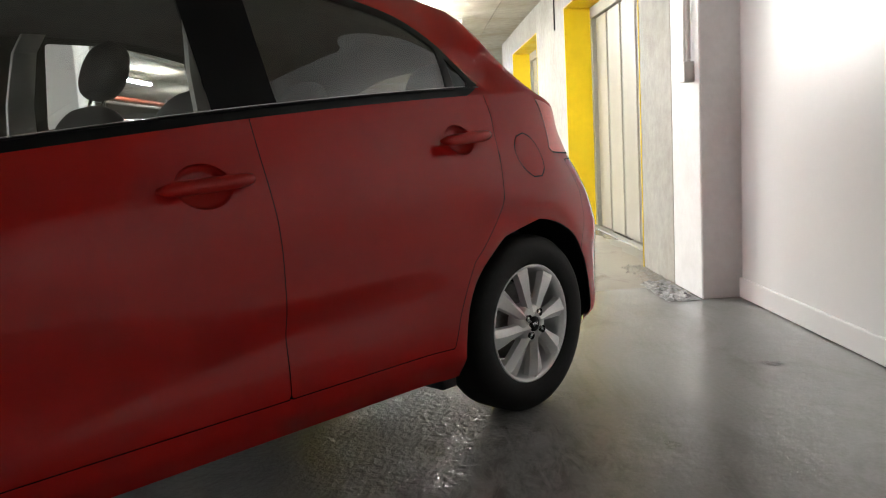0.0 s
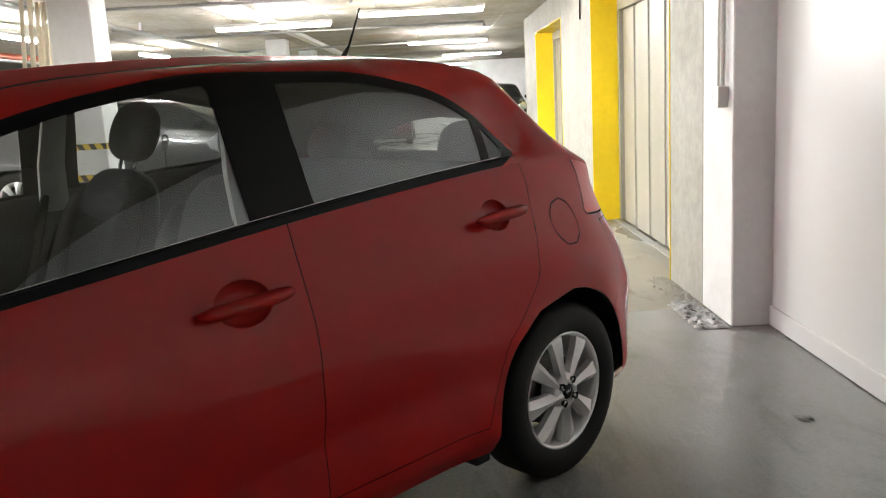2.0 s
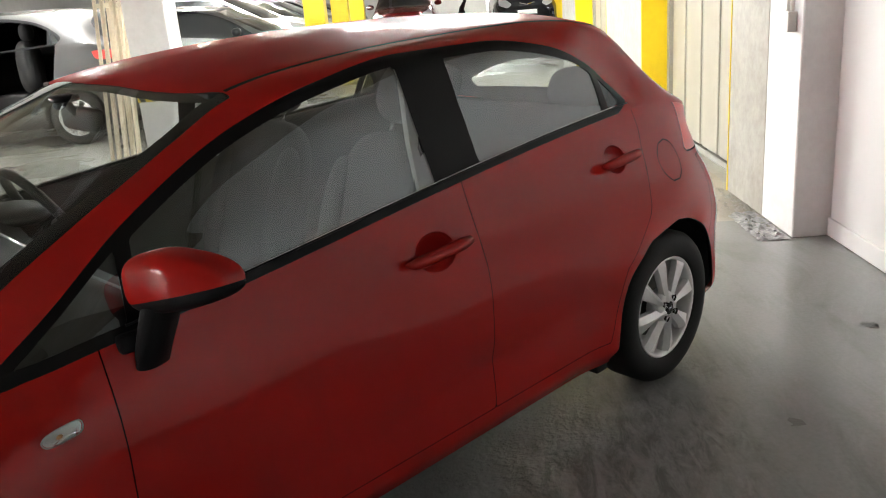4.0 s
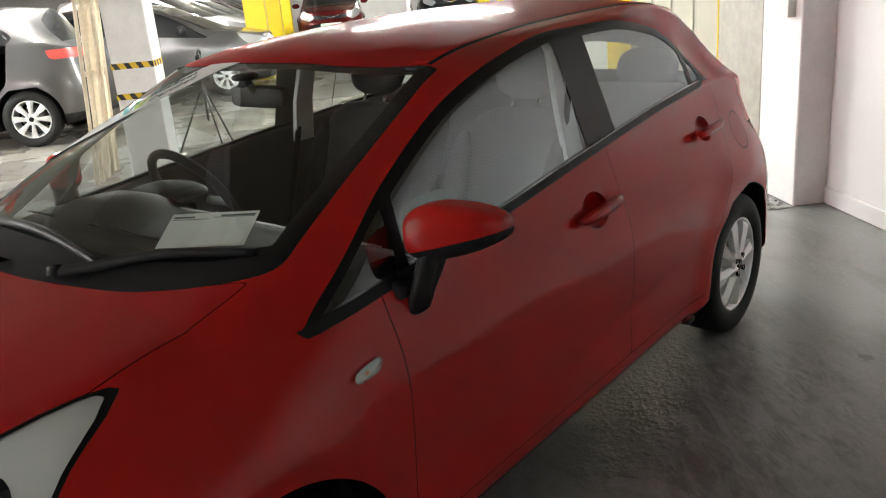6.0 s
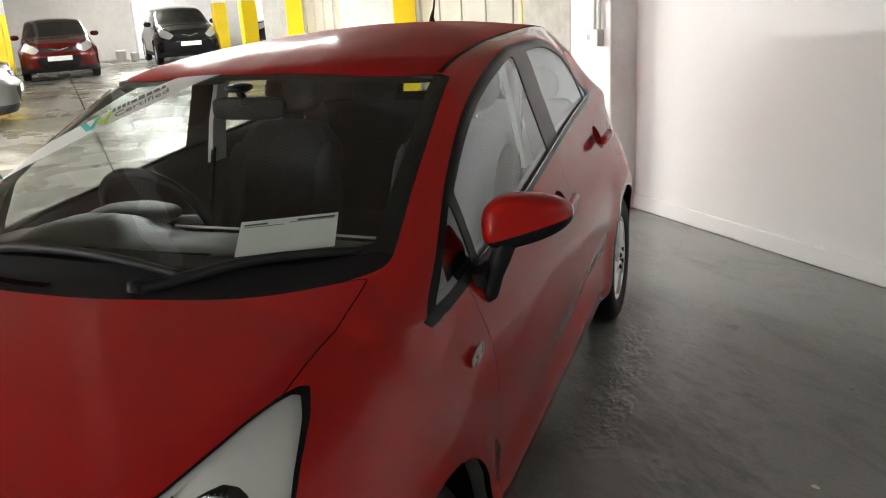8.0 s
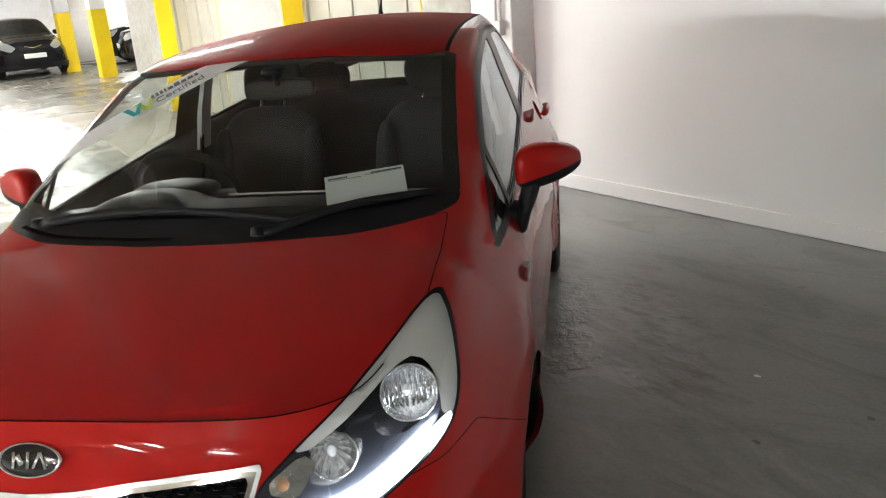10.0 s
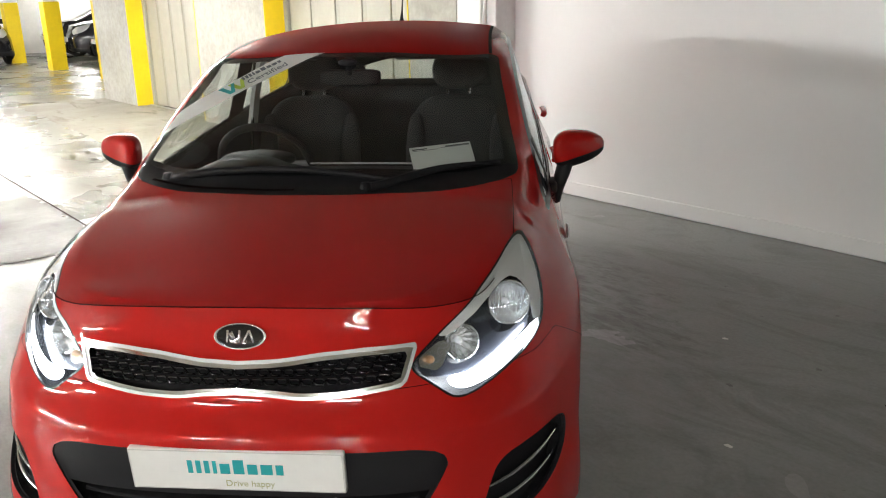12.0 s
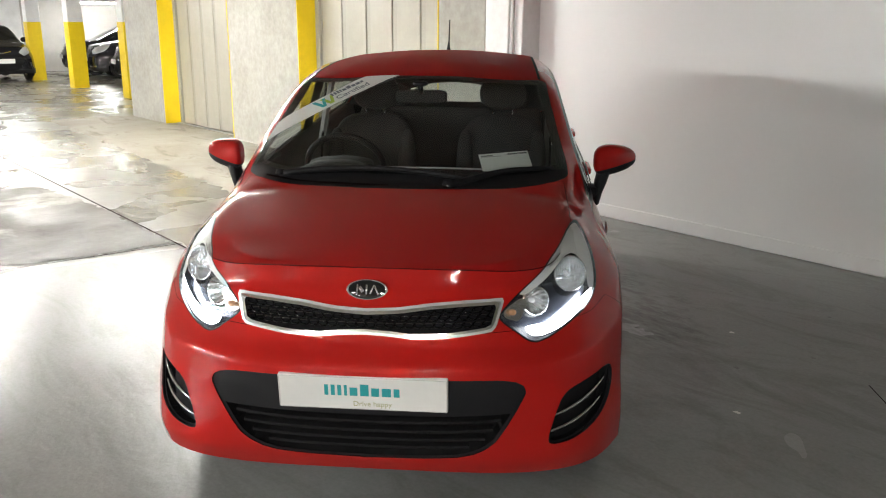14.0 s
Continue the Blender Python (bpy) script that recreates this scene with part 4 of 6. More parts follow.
    roof, pillars = cut(B, lambda V: V[:, 1] - curve(EDGE_Y, V[:, 0]))
    hatch, pillars = cut(pillars, lambda V: V[:, 0] + .30)
    hatch2, roof = cut(roof, lambda V: V[:, 0] + .30)

    P = lambda name, mesh, mat, label="", parent=car, smooth=True: part(name, mesh, mat, parent, label, smooth)
    W = lambda mesh: welded(both(mesh), 2e-4)
    P("front_bumper", W(bumper), RED, "red painted front bumper")
    P("nose_panel", W(cap_mid), RED)
    P("rear_bumper", W(rbumper), RED)
    P("roof", W(roof), RED_DUSTY, "red roof with a film of dust")
    P("bonnet", W(hood), RED_BONNET, "red bonnet with a little dust")
    xs = np.concatenate([np.linspace(3.02, 3.2, 12), 3.25 - .05 * (1 - np.linspace(.05, 1, 16)) ** 2])
    half = [(x + .0015, float(belt_y(x)), float(belt_z(x)) + .001) for x in xs]
    P("bonnet_gap", tube(half + [(x, -y, z) for x, y, z in half[::-1]], .0013, 5), SEAM, "thin dark gap ahead of the bonnet")
    P("tailgate", W(merged(hatch, hatch2)), RED)
    P("body_seam", W(merged(s0, s1, s2, s3, s4, s5, s6)), SEAM, "dark panel gaps")
    P("windscreen_surround", W(scuttle), BLACK_PLASTIC, "black plastic scuttle under the windscreen")
    P("rear_window", W(rear_glass), GLASS_REAR, "tinted rear window")
    for k, s in ((0, "left"), (1, "right")):
        H = (lambda m: m) if k == 0 else mirror
        Q = lambda name, mesh, mat, label="", parent=car: part(name, welded(H(mesh), 2e-4), mat, parent, label)
        Q("wing", merged(fender, fender_front, wing_top), RED)
        Q("quarter_panel", merged(quarter), RED)
        Q("roof_pillar", pillars, RED)
        Q("sill", merged(sill, sill2), RED)
        Q("roof_moulding", roof_strip, UNDER, "black roof moulding")
        Q("fuel_flap" if k == 0 else "flap_panel", flap, RED)
        Q("tail_lamp", tail, RED_LENS, "red tail lamp")
        fd = Q("front_door", fdoor, RED)
        rd = Q("rear_door", rdoor, RED)
        # windows
        glasses = []
        m = side_trim
        for name, x0, x1, lean in (("front_window", 1.105, 2.0, (.06, -.18)), ("quarter_light", 2.035, 2.30, (-.18, .05)), ("rear_window_side", .225, .905, (-.14, .06)), ("rear_quarter_window", .085, .188, (.0, -.14))):
            def f(V, x0=x0, x1=x1, lean=lean):
                x, z = V[:, 0], V[:, 2]
                ry, rz = rail(x)
                lo = .026 if x0 > .2 else .03
                return np.maximum.reduce([belt_z(x) + lo - z, z - rz + (.020 if x1 < 2.02 else .012), x0 + lean[0] * (z - 1.05) - x, x - x1 - lean[1] * (z - 1.05)])
            g, m = cut(m, f)
            glasses.append((name, g))
        trim = Q("window_surround", m, BLACK_TRIM, "gloss black window surround")
        for name, g in glasses:
            ob = Q({"rear_window_side": "rear_door_window"}.get(name, name), offset(g, -.003), {"rear_quarter_window": GLASS_DARK, "quarter_light": GLASS_QUARTER}.get(name, GLASS_SIDE), "tinted side window", trim)
        # weatherstrip along the belt
        xs = np.linspace(.07, 2.06, 60)
        path = [(x, y - .002 + .004, z + .026) for x, y, z in zip(xs, belt_y(xs) - (.026) * .18, belt_z(xs))]
        strip = tube(path, .0028, 6)
        part("waist_strip", strip if k == 0 else mirror(strip), BLACK_TRIM, trim, "gloss black strip at the foot of the glass")
        # added chrome line that stands for the reflection along the glass edge
        foot = tube([(x, y + .0015, z + .0045) for x, y, z in path[2:-1]], .0013, 5)
        part("foot_glint", foot if k == 0 else mirror(foot), CHROME, trim, "thin chrome line standing for the reflection at the foot of the glass")
        # handles in their round bowls
        for (cx, cz, rx, rz), d in zip(DISHES, (fd, rd)):
            hollow = dish(flank, cx, cz, rx, rz)
            part("handle_bowl", hollow if k == 0 else mirror(hollow), RED, d, "round hollow behind the handle", True, 50)
            y0 = .835 if d is fd else .808
            L = .128 if d is fd else .112
            path, rad = [], []
            for i in range(17):
                u = -1 + 2 * i / 16
                path.append((cx + u * L, y0 - .004 + .012 * (1 - u ** 4) - (.008 if abs(u) == 1 else 0) + (cz - .868) * -.0, cz + .004 - u * .006))
                rad.append(.0165 * (max(1 - u ** 6, 0.05)) ** .5 + .001)
            V, F = tube(path, rad, 12)
            hm = ([(v[0], v[1], cz + (v[2] - cz) * 1.05) for v in V], F)
            part("door_handle", hm if k == 0 else mirror(hm), RED, d, "red painted door handle")
        # mirror
        build_mirror(car, k)
        build_headlamp(car, lamp, k)
        build_pocket(car, pocket, k)
        # repeater
        build_repeater(car, k)
        side = 1 if k == 0 else -1
        wheel(car, WHEEL_R, side * .830, side, k == 0)
        wheel(car, WHEEL_F, side * .790, side, k == 0)
        for wx in (WHEEL_F, WHEEL_R):
            n = 20
            V, F = [], []
            for i in range(n + 1):
                t = math.pi * (-.12 + 1.24 * i / n)
                for yy in (.80 if wx > 1 else .785, .60):
                    V.append((wx + .372 * math.cos(t), yy * side, WHEEL_Z + .372 * math.sin(t)))
            V = [(v[0], v[1], max(v[2], .2)) for v in V]
            F = [(2 * i, 2 * i + 1, 2 * i + 3, 2 * i + 2) for i in range(n)]
            part("arch_liner", (V, F), UNDER, car, "dark wheel arch liner")
            part("arch_wall", ([(wx + .39 * math.cos(a), .60 * side, max(WHEEL_Z + .39 * math.sin(a), .18)) for a in np.linspace(-.4, math.pi + .4, 24)], [tuple(range(24))]), UNDER, car)
    # dark inner shell behind the gaps
    inner = offset(cut(cut(shell_a, arch_field)[1], lambda V: np.minimum(np.minimum(yz(LAMP)(V), yz(POCKET)(V)), np.minimum(sdf_poly(GRILLE, V[:, 1], V[:, 2]), sdf_poly(MOUTH, V[:, 1], V[:, 2])) + np.where(V[:, 0] > 2.5, 0, 9)))[1], -.016)
    for d in DISHES:
        inner = cut(inner, oval(*d[:2], d[2] + .004, d[3] + .004))[1]
    inner, _ = cut(inner, lambda V: np.maximum(V[:, 2] - belt_z(V[:, 0]) + .03, V[:, 0] - 3.0) * np.where(V[:, 0] > 2.4, 1, 0) - np.where(V[:, 0] > 2.4, 0, 1))
    part("inner_shell", W(inner), UNDER, car, "dark inner body")
    top = cut(cut(shell_b, dlo)[1], screen_field)[1]
    top = cut(top, lambda V: np.maximum(V[:, 0] - 2.25, -.60 - V[:, 0]))[0]
    top = cut(top, lambda V: np.maximum.reduce([V[:, 0] + .325, V[:, 1] - .445, 1.09 - V[:, 2]]))[1]
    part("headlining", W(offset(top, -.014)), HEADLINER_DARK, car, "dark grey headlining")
    part("floor_pan", boxed(-.42, 3.0, -.62, .62, .20, .30, bevel=.02), UNDER, car)
    part("bulkhead", boxed(2.20, 2.28, -.70, .70, .30, .92), UNDER, car)
    part("engine_cover", boxed(2.3, 2.92, -.40, .40, .30, .78, bevel=.05), UNDER, car)
    # windscreen with black border
    frit, glass = cut(screen, lambda V: np.maximum.reduce([V[:, 0] - curve([(0, 2.44), (.3, 2.422), (.5, 2.36), (.62, 2.285)], V[:, 1]), curve([(0, 1.765), (.3, 1.742), (.5, 1.695), (.56, 1.67)], V[:, 1]) - V[:, 0], V[:, 1] - curve(EDGE_Y, V[:, 0]) + .012]))
    glass, frit = frit, glass
    part("windscreen", W(offset(screen, -.0015)), GLASS_FRONT, car, "clear windscreen")
    part("windscreen_border", W(offset(frit, -.004)), BLACK_TRIM, car, "black ceramic border")
    build_front(car, grille_in, mouth)
    build_cabin(car)
    build_extras(car, screen)
    return car


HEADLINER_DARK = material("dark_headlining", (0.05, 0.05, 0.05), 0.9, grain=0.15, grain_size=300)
MIRROR_GLASS = material("mirror_glass", (0.8, 0.82, 0.82), 0.03, 1.0)


def side_part(name, mesh, mat, parent, k, label="", smooth=True):
    return part(name, mesh if k == 0 else mirror(mesh), mat, parent, label, smooth)


def super_blob(c, r, e=2.6, n=28, m=18, shape=None):
    """A rounded, egg-like closed form with half-axes r."""
    V, F = [], []
    pw = lambda v: math.copysign(abs(v) ** (2 / e), v)
    for i in range(m + 1):
        p = -math.pi / 2 + math.pi * i / m
        for j in range(n):
            t = 2 * math.pi * j / n
            u = Vector((pw(math.cos(p)) * pw(math.cos(t)), pw(math.cos(p)) * pw(math.sin(t)), pw(math.sin(p))))
            if shape:
                u = Vector(shape(*u))
            V.append((c[0] + r[0] * u.x, c[1] + r[1] * u.y, c[2] + r[2] * u.z))
    for i in range(m):
        for j in range(n):
            k = (j + 1) % n
            F.append((i * n + j, i * n + k, (i + 1) * n + k, (i + 1) * n + j))
    return V, F


def build_mirror(car, k):
    def shape(x, y, z):
        t = (y + 1) / 2
        top = 1 - .42 * t ** 2.5
        low = 1 - .55 * t ** 1.6
        return x * (1 - .30 * t), y, z * (top if z > 0 else low)
    def lean(mesh, c):
        return [(v[0] - .50 * (v[1] - c[1]) - 1.6 * max(v[1] - c[1], 0) ** 2, v[1], v[2]) for v in mesh[0]], mesh[1]
    c = (1.968, .893, 1.042)
    m = lean(super_blob(c, (.070, .099, .072), 3.1, 40, 28, shape), c)
    low, high = cut(m, lambda V: V[:, 2] - (1.000 + (V[:, 1] - .80) * .22))
    base = side_part("door_mirror", high, RED, car, k, "red and black door mirror")
    side_part("lower_shell", low, BLACK_PLASTIC, base, k, "black lower shell")
    g = lean(super_blob((1.915, .885, 1.040), (.010, .066, .050), 3.2, 24, 10, lambda x, y, z: (x, y, z * (1 - .3 * (y + 1) / 2))), (1.915, .885, 1.04))
    side_part("mirror_glass", g, MIRROR_GLASS, base, k, "mirror glass")
    V, F = [], []
    st = [((2.035, .805, .848), .022, .010), ((2.03, .808, .856), .038, .018), ((2.022, .815, .90), .044, .022), ((2.01, .83, .95), .046, .028), ((2.0, .845, 1.0), .046, .03)]
    n = 14
    for c, rx, ry in st:
        V += [(c[0] + rx * math.cos(2 * math.pi * j / n), c[1] + ry * math.sin(2 * math.pi * j / n), c[2]) for j in range(n)]
    F = [(i * n + j, i * n + (j + 1) % n, (i + 1) * n + (j + 1) % n, (i + 1) * n + j) for i in range(len(st) - 1) for j in range(n)] + [tuple(range(n))]
    side_part("mirror_foot", (V, F), BLACK_PLASTIC, base, k, "black mirror foot")
    side_part("mirror_mount", boxed_mesh(1.97, 2.09, .765, .81, .895, .935, bevel=.01), BLACK_PLASTIC, base, k)


def build_repeater(car, k):
    """A small clear lens with slanted ends, over a bright bed and an amber bulb."""
    M = Matrix.Translation((2.248, .8365, .797)) @ Matrix.Rotation(radians(8), 4, "Y") @ Matrix.Rotation(radians(-4), 4, "X")
    outline = [Vector((x, z)) for x, z in rounded([(.044, .002), (.030, .0165), (-.034, .0165), (-.043, .008), (-.040, -.010), (-.028, -.0165), (.030, -.0165)], 2)]
    n = len(outline)
    rings = ((1.0, -.006), (1.0, .004), (.93, .008), (.6, .0105))
    V = [(p.x * q, y, p.y * q) for q, y in rings for p in outline]
    F = [(j * n + i, (j + 1) * n + i, (j + 1) * n + (i + 1) % n, j * n + (i + 1) % n) for j in range(len(rings) - 1) for i in range(n)] + [tuple(range(3 * n, 4 * n))]
    base = side_part("side_repeater", moved((V, F), M), LENS, car, k, "clear side repeater with slanted ends")
    bed = [(p.x * .95, .0015, p.y * .95) for p in outline]
    side_part("reflector_bed", moved((bed, [tuple(range(n))]), M), LAMP_SILVER, base, k, "bright reflector bed")
    side_part("repeater_rim", moved(tube([(p.x * 1.01, .003, p.y * 1.01) for p in outline], .0016, 5, True), M), TRIM_GREY, base, k)
    side_part("repeater_bulb", moved(super_blob((.006, .0045, 0), (.007, .003, .005), 2, 10, 8), M), AMBER, base, k, "amber bulb")


def build_headlamp(car, lamp, k):
    body = side_part("headlamp", offset(lamp, -.150), LAMP_BLACK, car, k, "clear headlamp with lit white daytime strip")
    rim_, inner = cut(lamp, lambda V: -(sdf_poly(LAMP, V[:, 1], V[:, 2]) + .0045))
    side_part("lamp_gasket", rim_, BLACK_TRIM, body, k, "black lamp edge")
    side_part("lamp_lens", inner, LENS, body, k, "clear plastic lens")
    side_part("lamp_wall", skirt(lamp, -.150), LAMP_BLACK, body, k)
    # silver wing inside, along the upper and outer edges
    wing = [(.72, 1.0), (.56, .90), (.46, .806), (.485, .79), (.53, .812), (.585, .848), (.622, .872), (.655, .872), (.688, .835), (.703, .785), (.706, .755), (.76, .755), (.78, .9)]
    inset, _ = cut(offset(lamp, -.010), lambda V: sdf_poly(LAMP, V[:, 1], V[:, 2]) + .005)
    w, _ = cut(inset, lambda V: sdf_poly(rounded(wing, 2), V[:, 1], V[:, 2]))
    side_part("silver_bezel", w, LAMP_SILVER, body, k, "pale silver bezel")
    drl = [(.480, .704), (.518, .666), (.60, .674), (.70, .718), (.728, .746), (.714, .757), (.635, .720), (.555, .698)]
    d, _ = cut(offset(lamp, -.016), lambda V: sdf_poly(rounded(drl, 2), V[:, 1], V[:, 2]))
    side_part("daytime_strip", d, DRL, body, k, "glowing white daytime running light")
    amb = [(.425, .752), (.425, .730), (.475, .712), (.50, .765), (.478, .785)]
    a, _ = cut(offset(lamp, -.024), lambda V: sdf_poly(amb, V[:, 1], V[:, 2]))
    side_part("turn_signal", a, REFLECTOR, body, k, "silver turn signal bowl")
    pl, _ = cut(offset(lamp, -.040), lambda V: sdf_poly([(.41, .76), (.43, .70), (.56, .68), (.69, .735), (.70, .775), (.66, .83), (.60, .80), (.50, .805)], V[:, 1], V[:, 2]))
    pl = cut(pl, lambda V: np.minimum(np.hypot(V[:, 1] - .640, V[:, 2] - .808) - .060, np.hypot(V[:, 1] - .522, V[:, 2] - .760) - .048))[1]
    side_part("inner_plate", pl, LAMP_PLATE, body, k, "dark glossy inner plate")
    side_part("turn_bulb", super_blob((3.232, .452, .748), (.012, .012, .010), 2, 12, 8), AMBER, body, k, "amber bulb")
    for name, c, r, tilt in (("low_beam", (2.985, .640, .808), .056, 24), ("high_beam", (3.145, .522, .760), .044, 24)):
        M = Matrix.Translation(c) @ Matrix.Rotation(radians(tilt), 4, "Z") @ Matrix.Rotation(radians(-12), 4, "Y")
        bowl_ = lathe([(r * 1.08, .010), (r, .012), (r * .97, .004), (r * .85, -.014), (r * .6, -.030), (r * .3, -.042), (.001, -.046)], 40 if name == "low_beam" else 14, "x")
        side_part(name, moved(bowl_, M), REFLECTOR, body, k, "round mirror reflector", name == "low_beam")
        flutes = []
        for i in range(11):
            u = (i - 5) / 5.6
            h = r * math.sqrt(max(1 - u * u, .02)) * .9
            flutes.append(moved(boxed_mesh(-.001, .0035, -.0018, .0018, -h, h), Matrix.Translation((.002 - .030 * (1 - u * u), u * r, 0))))
        if name == "low_beam":
            side_part("flutes", moved(merged(*flutes), M), CHROME, body, k, "fluted reflector ribs")
        side_part("bulb", moved(super_blob((-.022, 0, 0), (.020, .010, .010), 2, 14, 10), M), BULB, body, k, "bulb")


def build_pocket(car, pocket, k):
    p = side_part("fog_pocket", offset(pocket, -.045), BLACK_PLASTIC, car, k, "black corner intake with two chrome strips")
    side_part("pocket_wall", skirt(pocket, -.045), BLACK_PLASTIC, p, k)
    edge, _ = cut(offset(pocket, -.001), lambda V: -(sdf_poly(POCKET, V[:, 1], V[:, 2]) + .008))
    side_part("pocket_rim", offset(edge, -.010), BLACK_TRIM, p, k)
    for z0, z1, y0, y1 in ((.418, .470, .575, .775), (.362, .412, .555, .762)):
        path = []
        for i in range(14):
            t = i / 13
            y, z = y0 + (y1 - y0) * t, z0 + (z1 - z0) * t ** 1.6
            path.append((nose_x(y, z) + .004, y, z))
        side_part("chrome_strip", tube(path, [.002 + .0045 * math.sin(math.pi * min(max(i / 13, .03), .97)) ** .6 for i in range(14)], 8), CHROME, p, k, "slim curved chrome strip")


def nose_x(y, z):
    """The bumper's x at a place on the nose."""
    w = float(curve(SIDE_Y, z))
    n = float(curve(NOSE_N, z))
    s = min(abs(y) / w, 1)
    c2 = 1 - s ** 2.6
    return X0F + (float(curve(NOSE_X, z)) - X0F) * max(c2, 0) ** (1 / n)


def build_front(car, grille_in, mouth):
    W = lambda mesh: welded(both(mesh), 2e-4)
    sd = lambda V: sdf_poly(GRILLE, V[:, 1], V[:, 2])
    frame_, inner = cut(grille_in, lambda V: -(sd(V) + .0078))
    g = part("grille", W(offset(inner, -.03)), UNDER, car, "black mesh grille in a satin chrome frame")
    part("chrome_frame", W(offset(frame_, .006)), SATIN, g, "satin chrome frame")
    part("grille_wall", W(skirt(inner, -.03)), UNDER, g)
    lip, _ = cut(offset(grille_in, .002), lambda V: -(sd(V) + .016))
    part("frame_lip", W(lip), CHROME, g)
    # wire cells
    cells = []
    for r in range(5):
        z = .703 + r * .021
        for i in range(-13, 14):
            y = (i + (.5 if r % 2 else 0)) * .030
            dd = float(sdf_poly(GRILLE, np.array([y]), np.array([z]))[0])
            if dd > -.018:
                continue
            x = nose_x(y, z) - .014
            cells.append(tube([(x, y - .0145, z), (x + .005, y - .009, z + .0085), (x + .005, y + .009, z + .0085), (x, y + .0145, z), (x + .002, y + .009, z - .0085), (x + .002, y - .009, z - .0085)], .0030, 5, True))
    part("grille_mesh", merged(*cells), PIANO, g, "glossy black mesh")
    # badge
    M = Matrix.Translation((nose_x(0, .824) + .004, 0, .824)) @ Matrix.Rotation(radians(-24), 4, "Y")
    b = part("badge", moved(lathe([(.985, -.006), (.985, .002), (.9, .0035), (.5, .005), (.001, .0055)], 40, "x"), M @ Matrix.Diagonal((1, .064, .0315, 1))), PIANO, car, "black oval badge with a chrome rim")
    part("badge_rim", moved(lathe([(1.0, -.006), (1.03, .002), (1.0, .006), (.93, .006), (.90, .002)], 40, "x"), M @ Matrix.Diagonal((1, .064, .0315, 1))), CHROME, b, "chrome rim")
    marks = [((-.030, 0), (.005, .030), 0), ((-.018, 0), (.010, .020), 30), ((-.001, 0), (.0055, .030), 0), ((.016, 0), (.0045, .031), -22), ((.029, 0), (.0045, .031), 22)]
    part("badge_mark", merged(*[moved(boxed_mesh(.004, .0075, -w / 2, w / 2, -h / 2, h / 2), M @ Matrix.Translation((0, y, z)) @ Matrix.Rotation(radians(a), 4, "X")) for (y, z), (w, h), a in marks]), CHROME, b, "plain silver strokes")
    # mouth: recess, blank panel, slats
    sm = lambda V: sdf_poly(MOUTH, V[:, 1], V[:, 2])
    mo = part("lower_grille", W(offset(mouth, -.07)), UNDER, car, "black lower grille with horizontal slats")
    part("mouth_wall", W(skirt(mouth, -.07)), UNDER, mo)
    panel, _ = cut(offset(mouth, -.006), lambda V: .452 - V[:, 2])
    part("blank_panel", W(panel), BLACK_PLASTIC, mo, "flat black panel behind the plate")
    edge, _ = cut(offset(mouth, -.004), lambda V: -(sm(V) + .012))
    part("mouth_rim", W(edge), BLACK_PLASTIC, mo)
    for z in (.322, .356, .39, .424):
        ys = [y for y in np.linspace(-.5, .5, 41) if float(sdf_poly(MOUTH, np.array([y]), np.array([z]))[0]) < -.010]
        V, F = [], []
        for y in ys:
            x = nose_x(y, z) - .012
            V += [(x, y, z + .004), (x + .003, y, z), (x, y, z - .006), (x - .03, y, z - .004), (x - .03, y, z + .006)]
        for i in range(len(ys) - 1):
            F += [(5 * i + j, 5 * i + (j + 1) % 5, 5 * i + 5 + (j + 1) % 5, 5 * i + 5 + j) for j in range(5)]
        part("slat", (V, F), UNDER, mo, "", True, 40)
    # number plate blank with dealer lettering
    M = Matrix.Translation((3.392, 0, .528)) @ Matrix.Rotation(radians(6), 4, "Y")
    pl = part("number_plate", moved(boxed_mesh(-.012, .008, -.263, .263, -.0575, .0575, bevel=.005), M), PLATE, car, "white show plate with teal and olive lettering", False)
    part("plate_border", moved(merged(*[boxed_mesh(.0076, .0092, *q) for q in ((-.259, .259, .0535, .055), (-.259, .259, -.055, -.0535), (-.2595, -.258, -.055, .055), (.258, .2595, -.055, .055))]), M), TRIM_GREY, pl, "", False)
    y = -.118
    for w, h, dz in ((.012, .036, 0), (.012, .036, 0), (.012, .036, 0), (.009, .036, 0), (.024, .028, -.004), (.026, .040, .002), (.024, .028, -.004), (.028, .028, -.004), (.018, .028, -.004)):
        part("name_bar", moved(boxed_mesh(.008, .0094, y, y + w, .010 + dz - h / 2, .010 + dz + h / 2), M), TEAL, pl, "plain teal bar", False)
        y += w + .0085
    words("plate_slogan", "Drive happy", .0245, M @ Matrix.Translation((.0088, .030, -.036)) @ UPRIGHT, OLIVE, pl)


UPRIGHT = Matrix(((0, 0, 1, 0), (1, 0, 0, 0), (0, 1, 0, 0), (0, 0, 0, 1)))


def words(name, text, size, m, mat, parent, align="CENTER", label="printed words"):
    cu = bpy.data.curves.new(name, "FONT")
    cu.body, cu.size, cu.align_x, cu.align_y, cu.extrude = text, size, align, "CENTER", .0004
    tmp = bpy.data.objects.new(name, cu)
    scene.collection.objects.link(tmp)
    me = bpy.data.meshes.new_from_object(tmp.evaluated_get(bpy.context.evaluated_depsgraph_get()))
    bpy.data.objects.remove(tmp)
    me.transform(m)
    me.materials.clear()
    me.materials.append(mat)
    ob = new(name, me)
    ob.parent = parent
    ob["label"] = label
    return ob


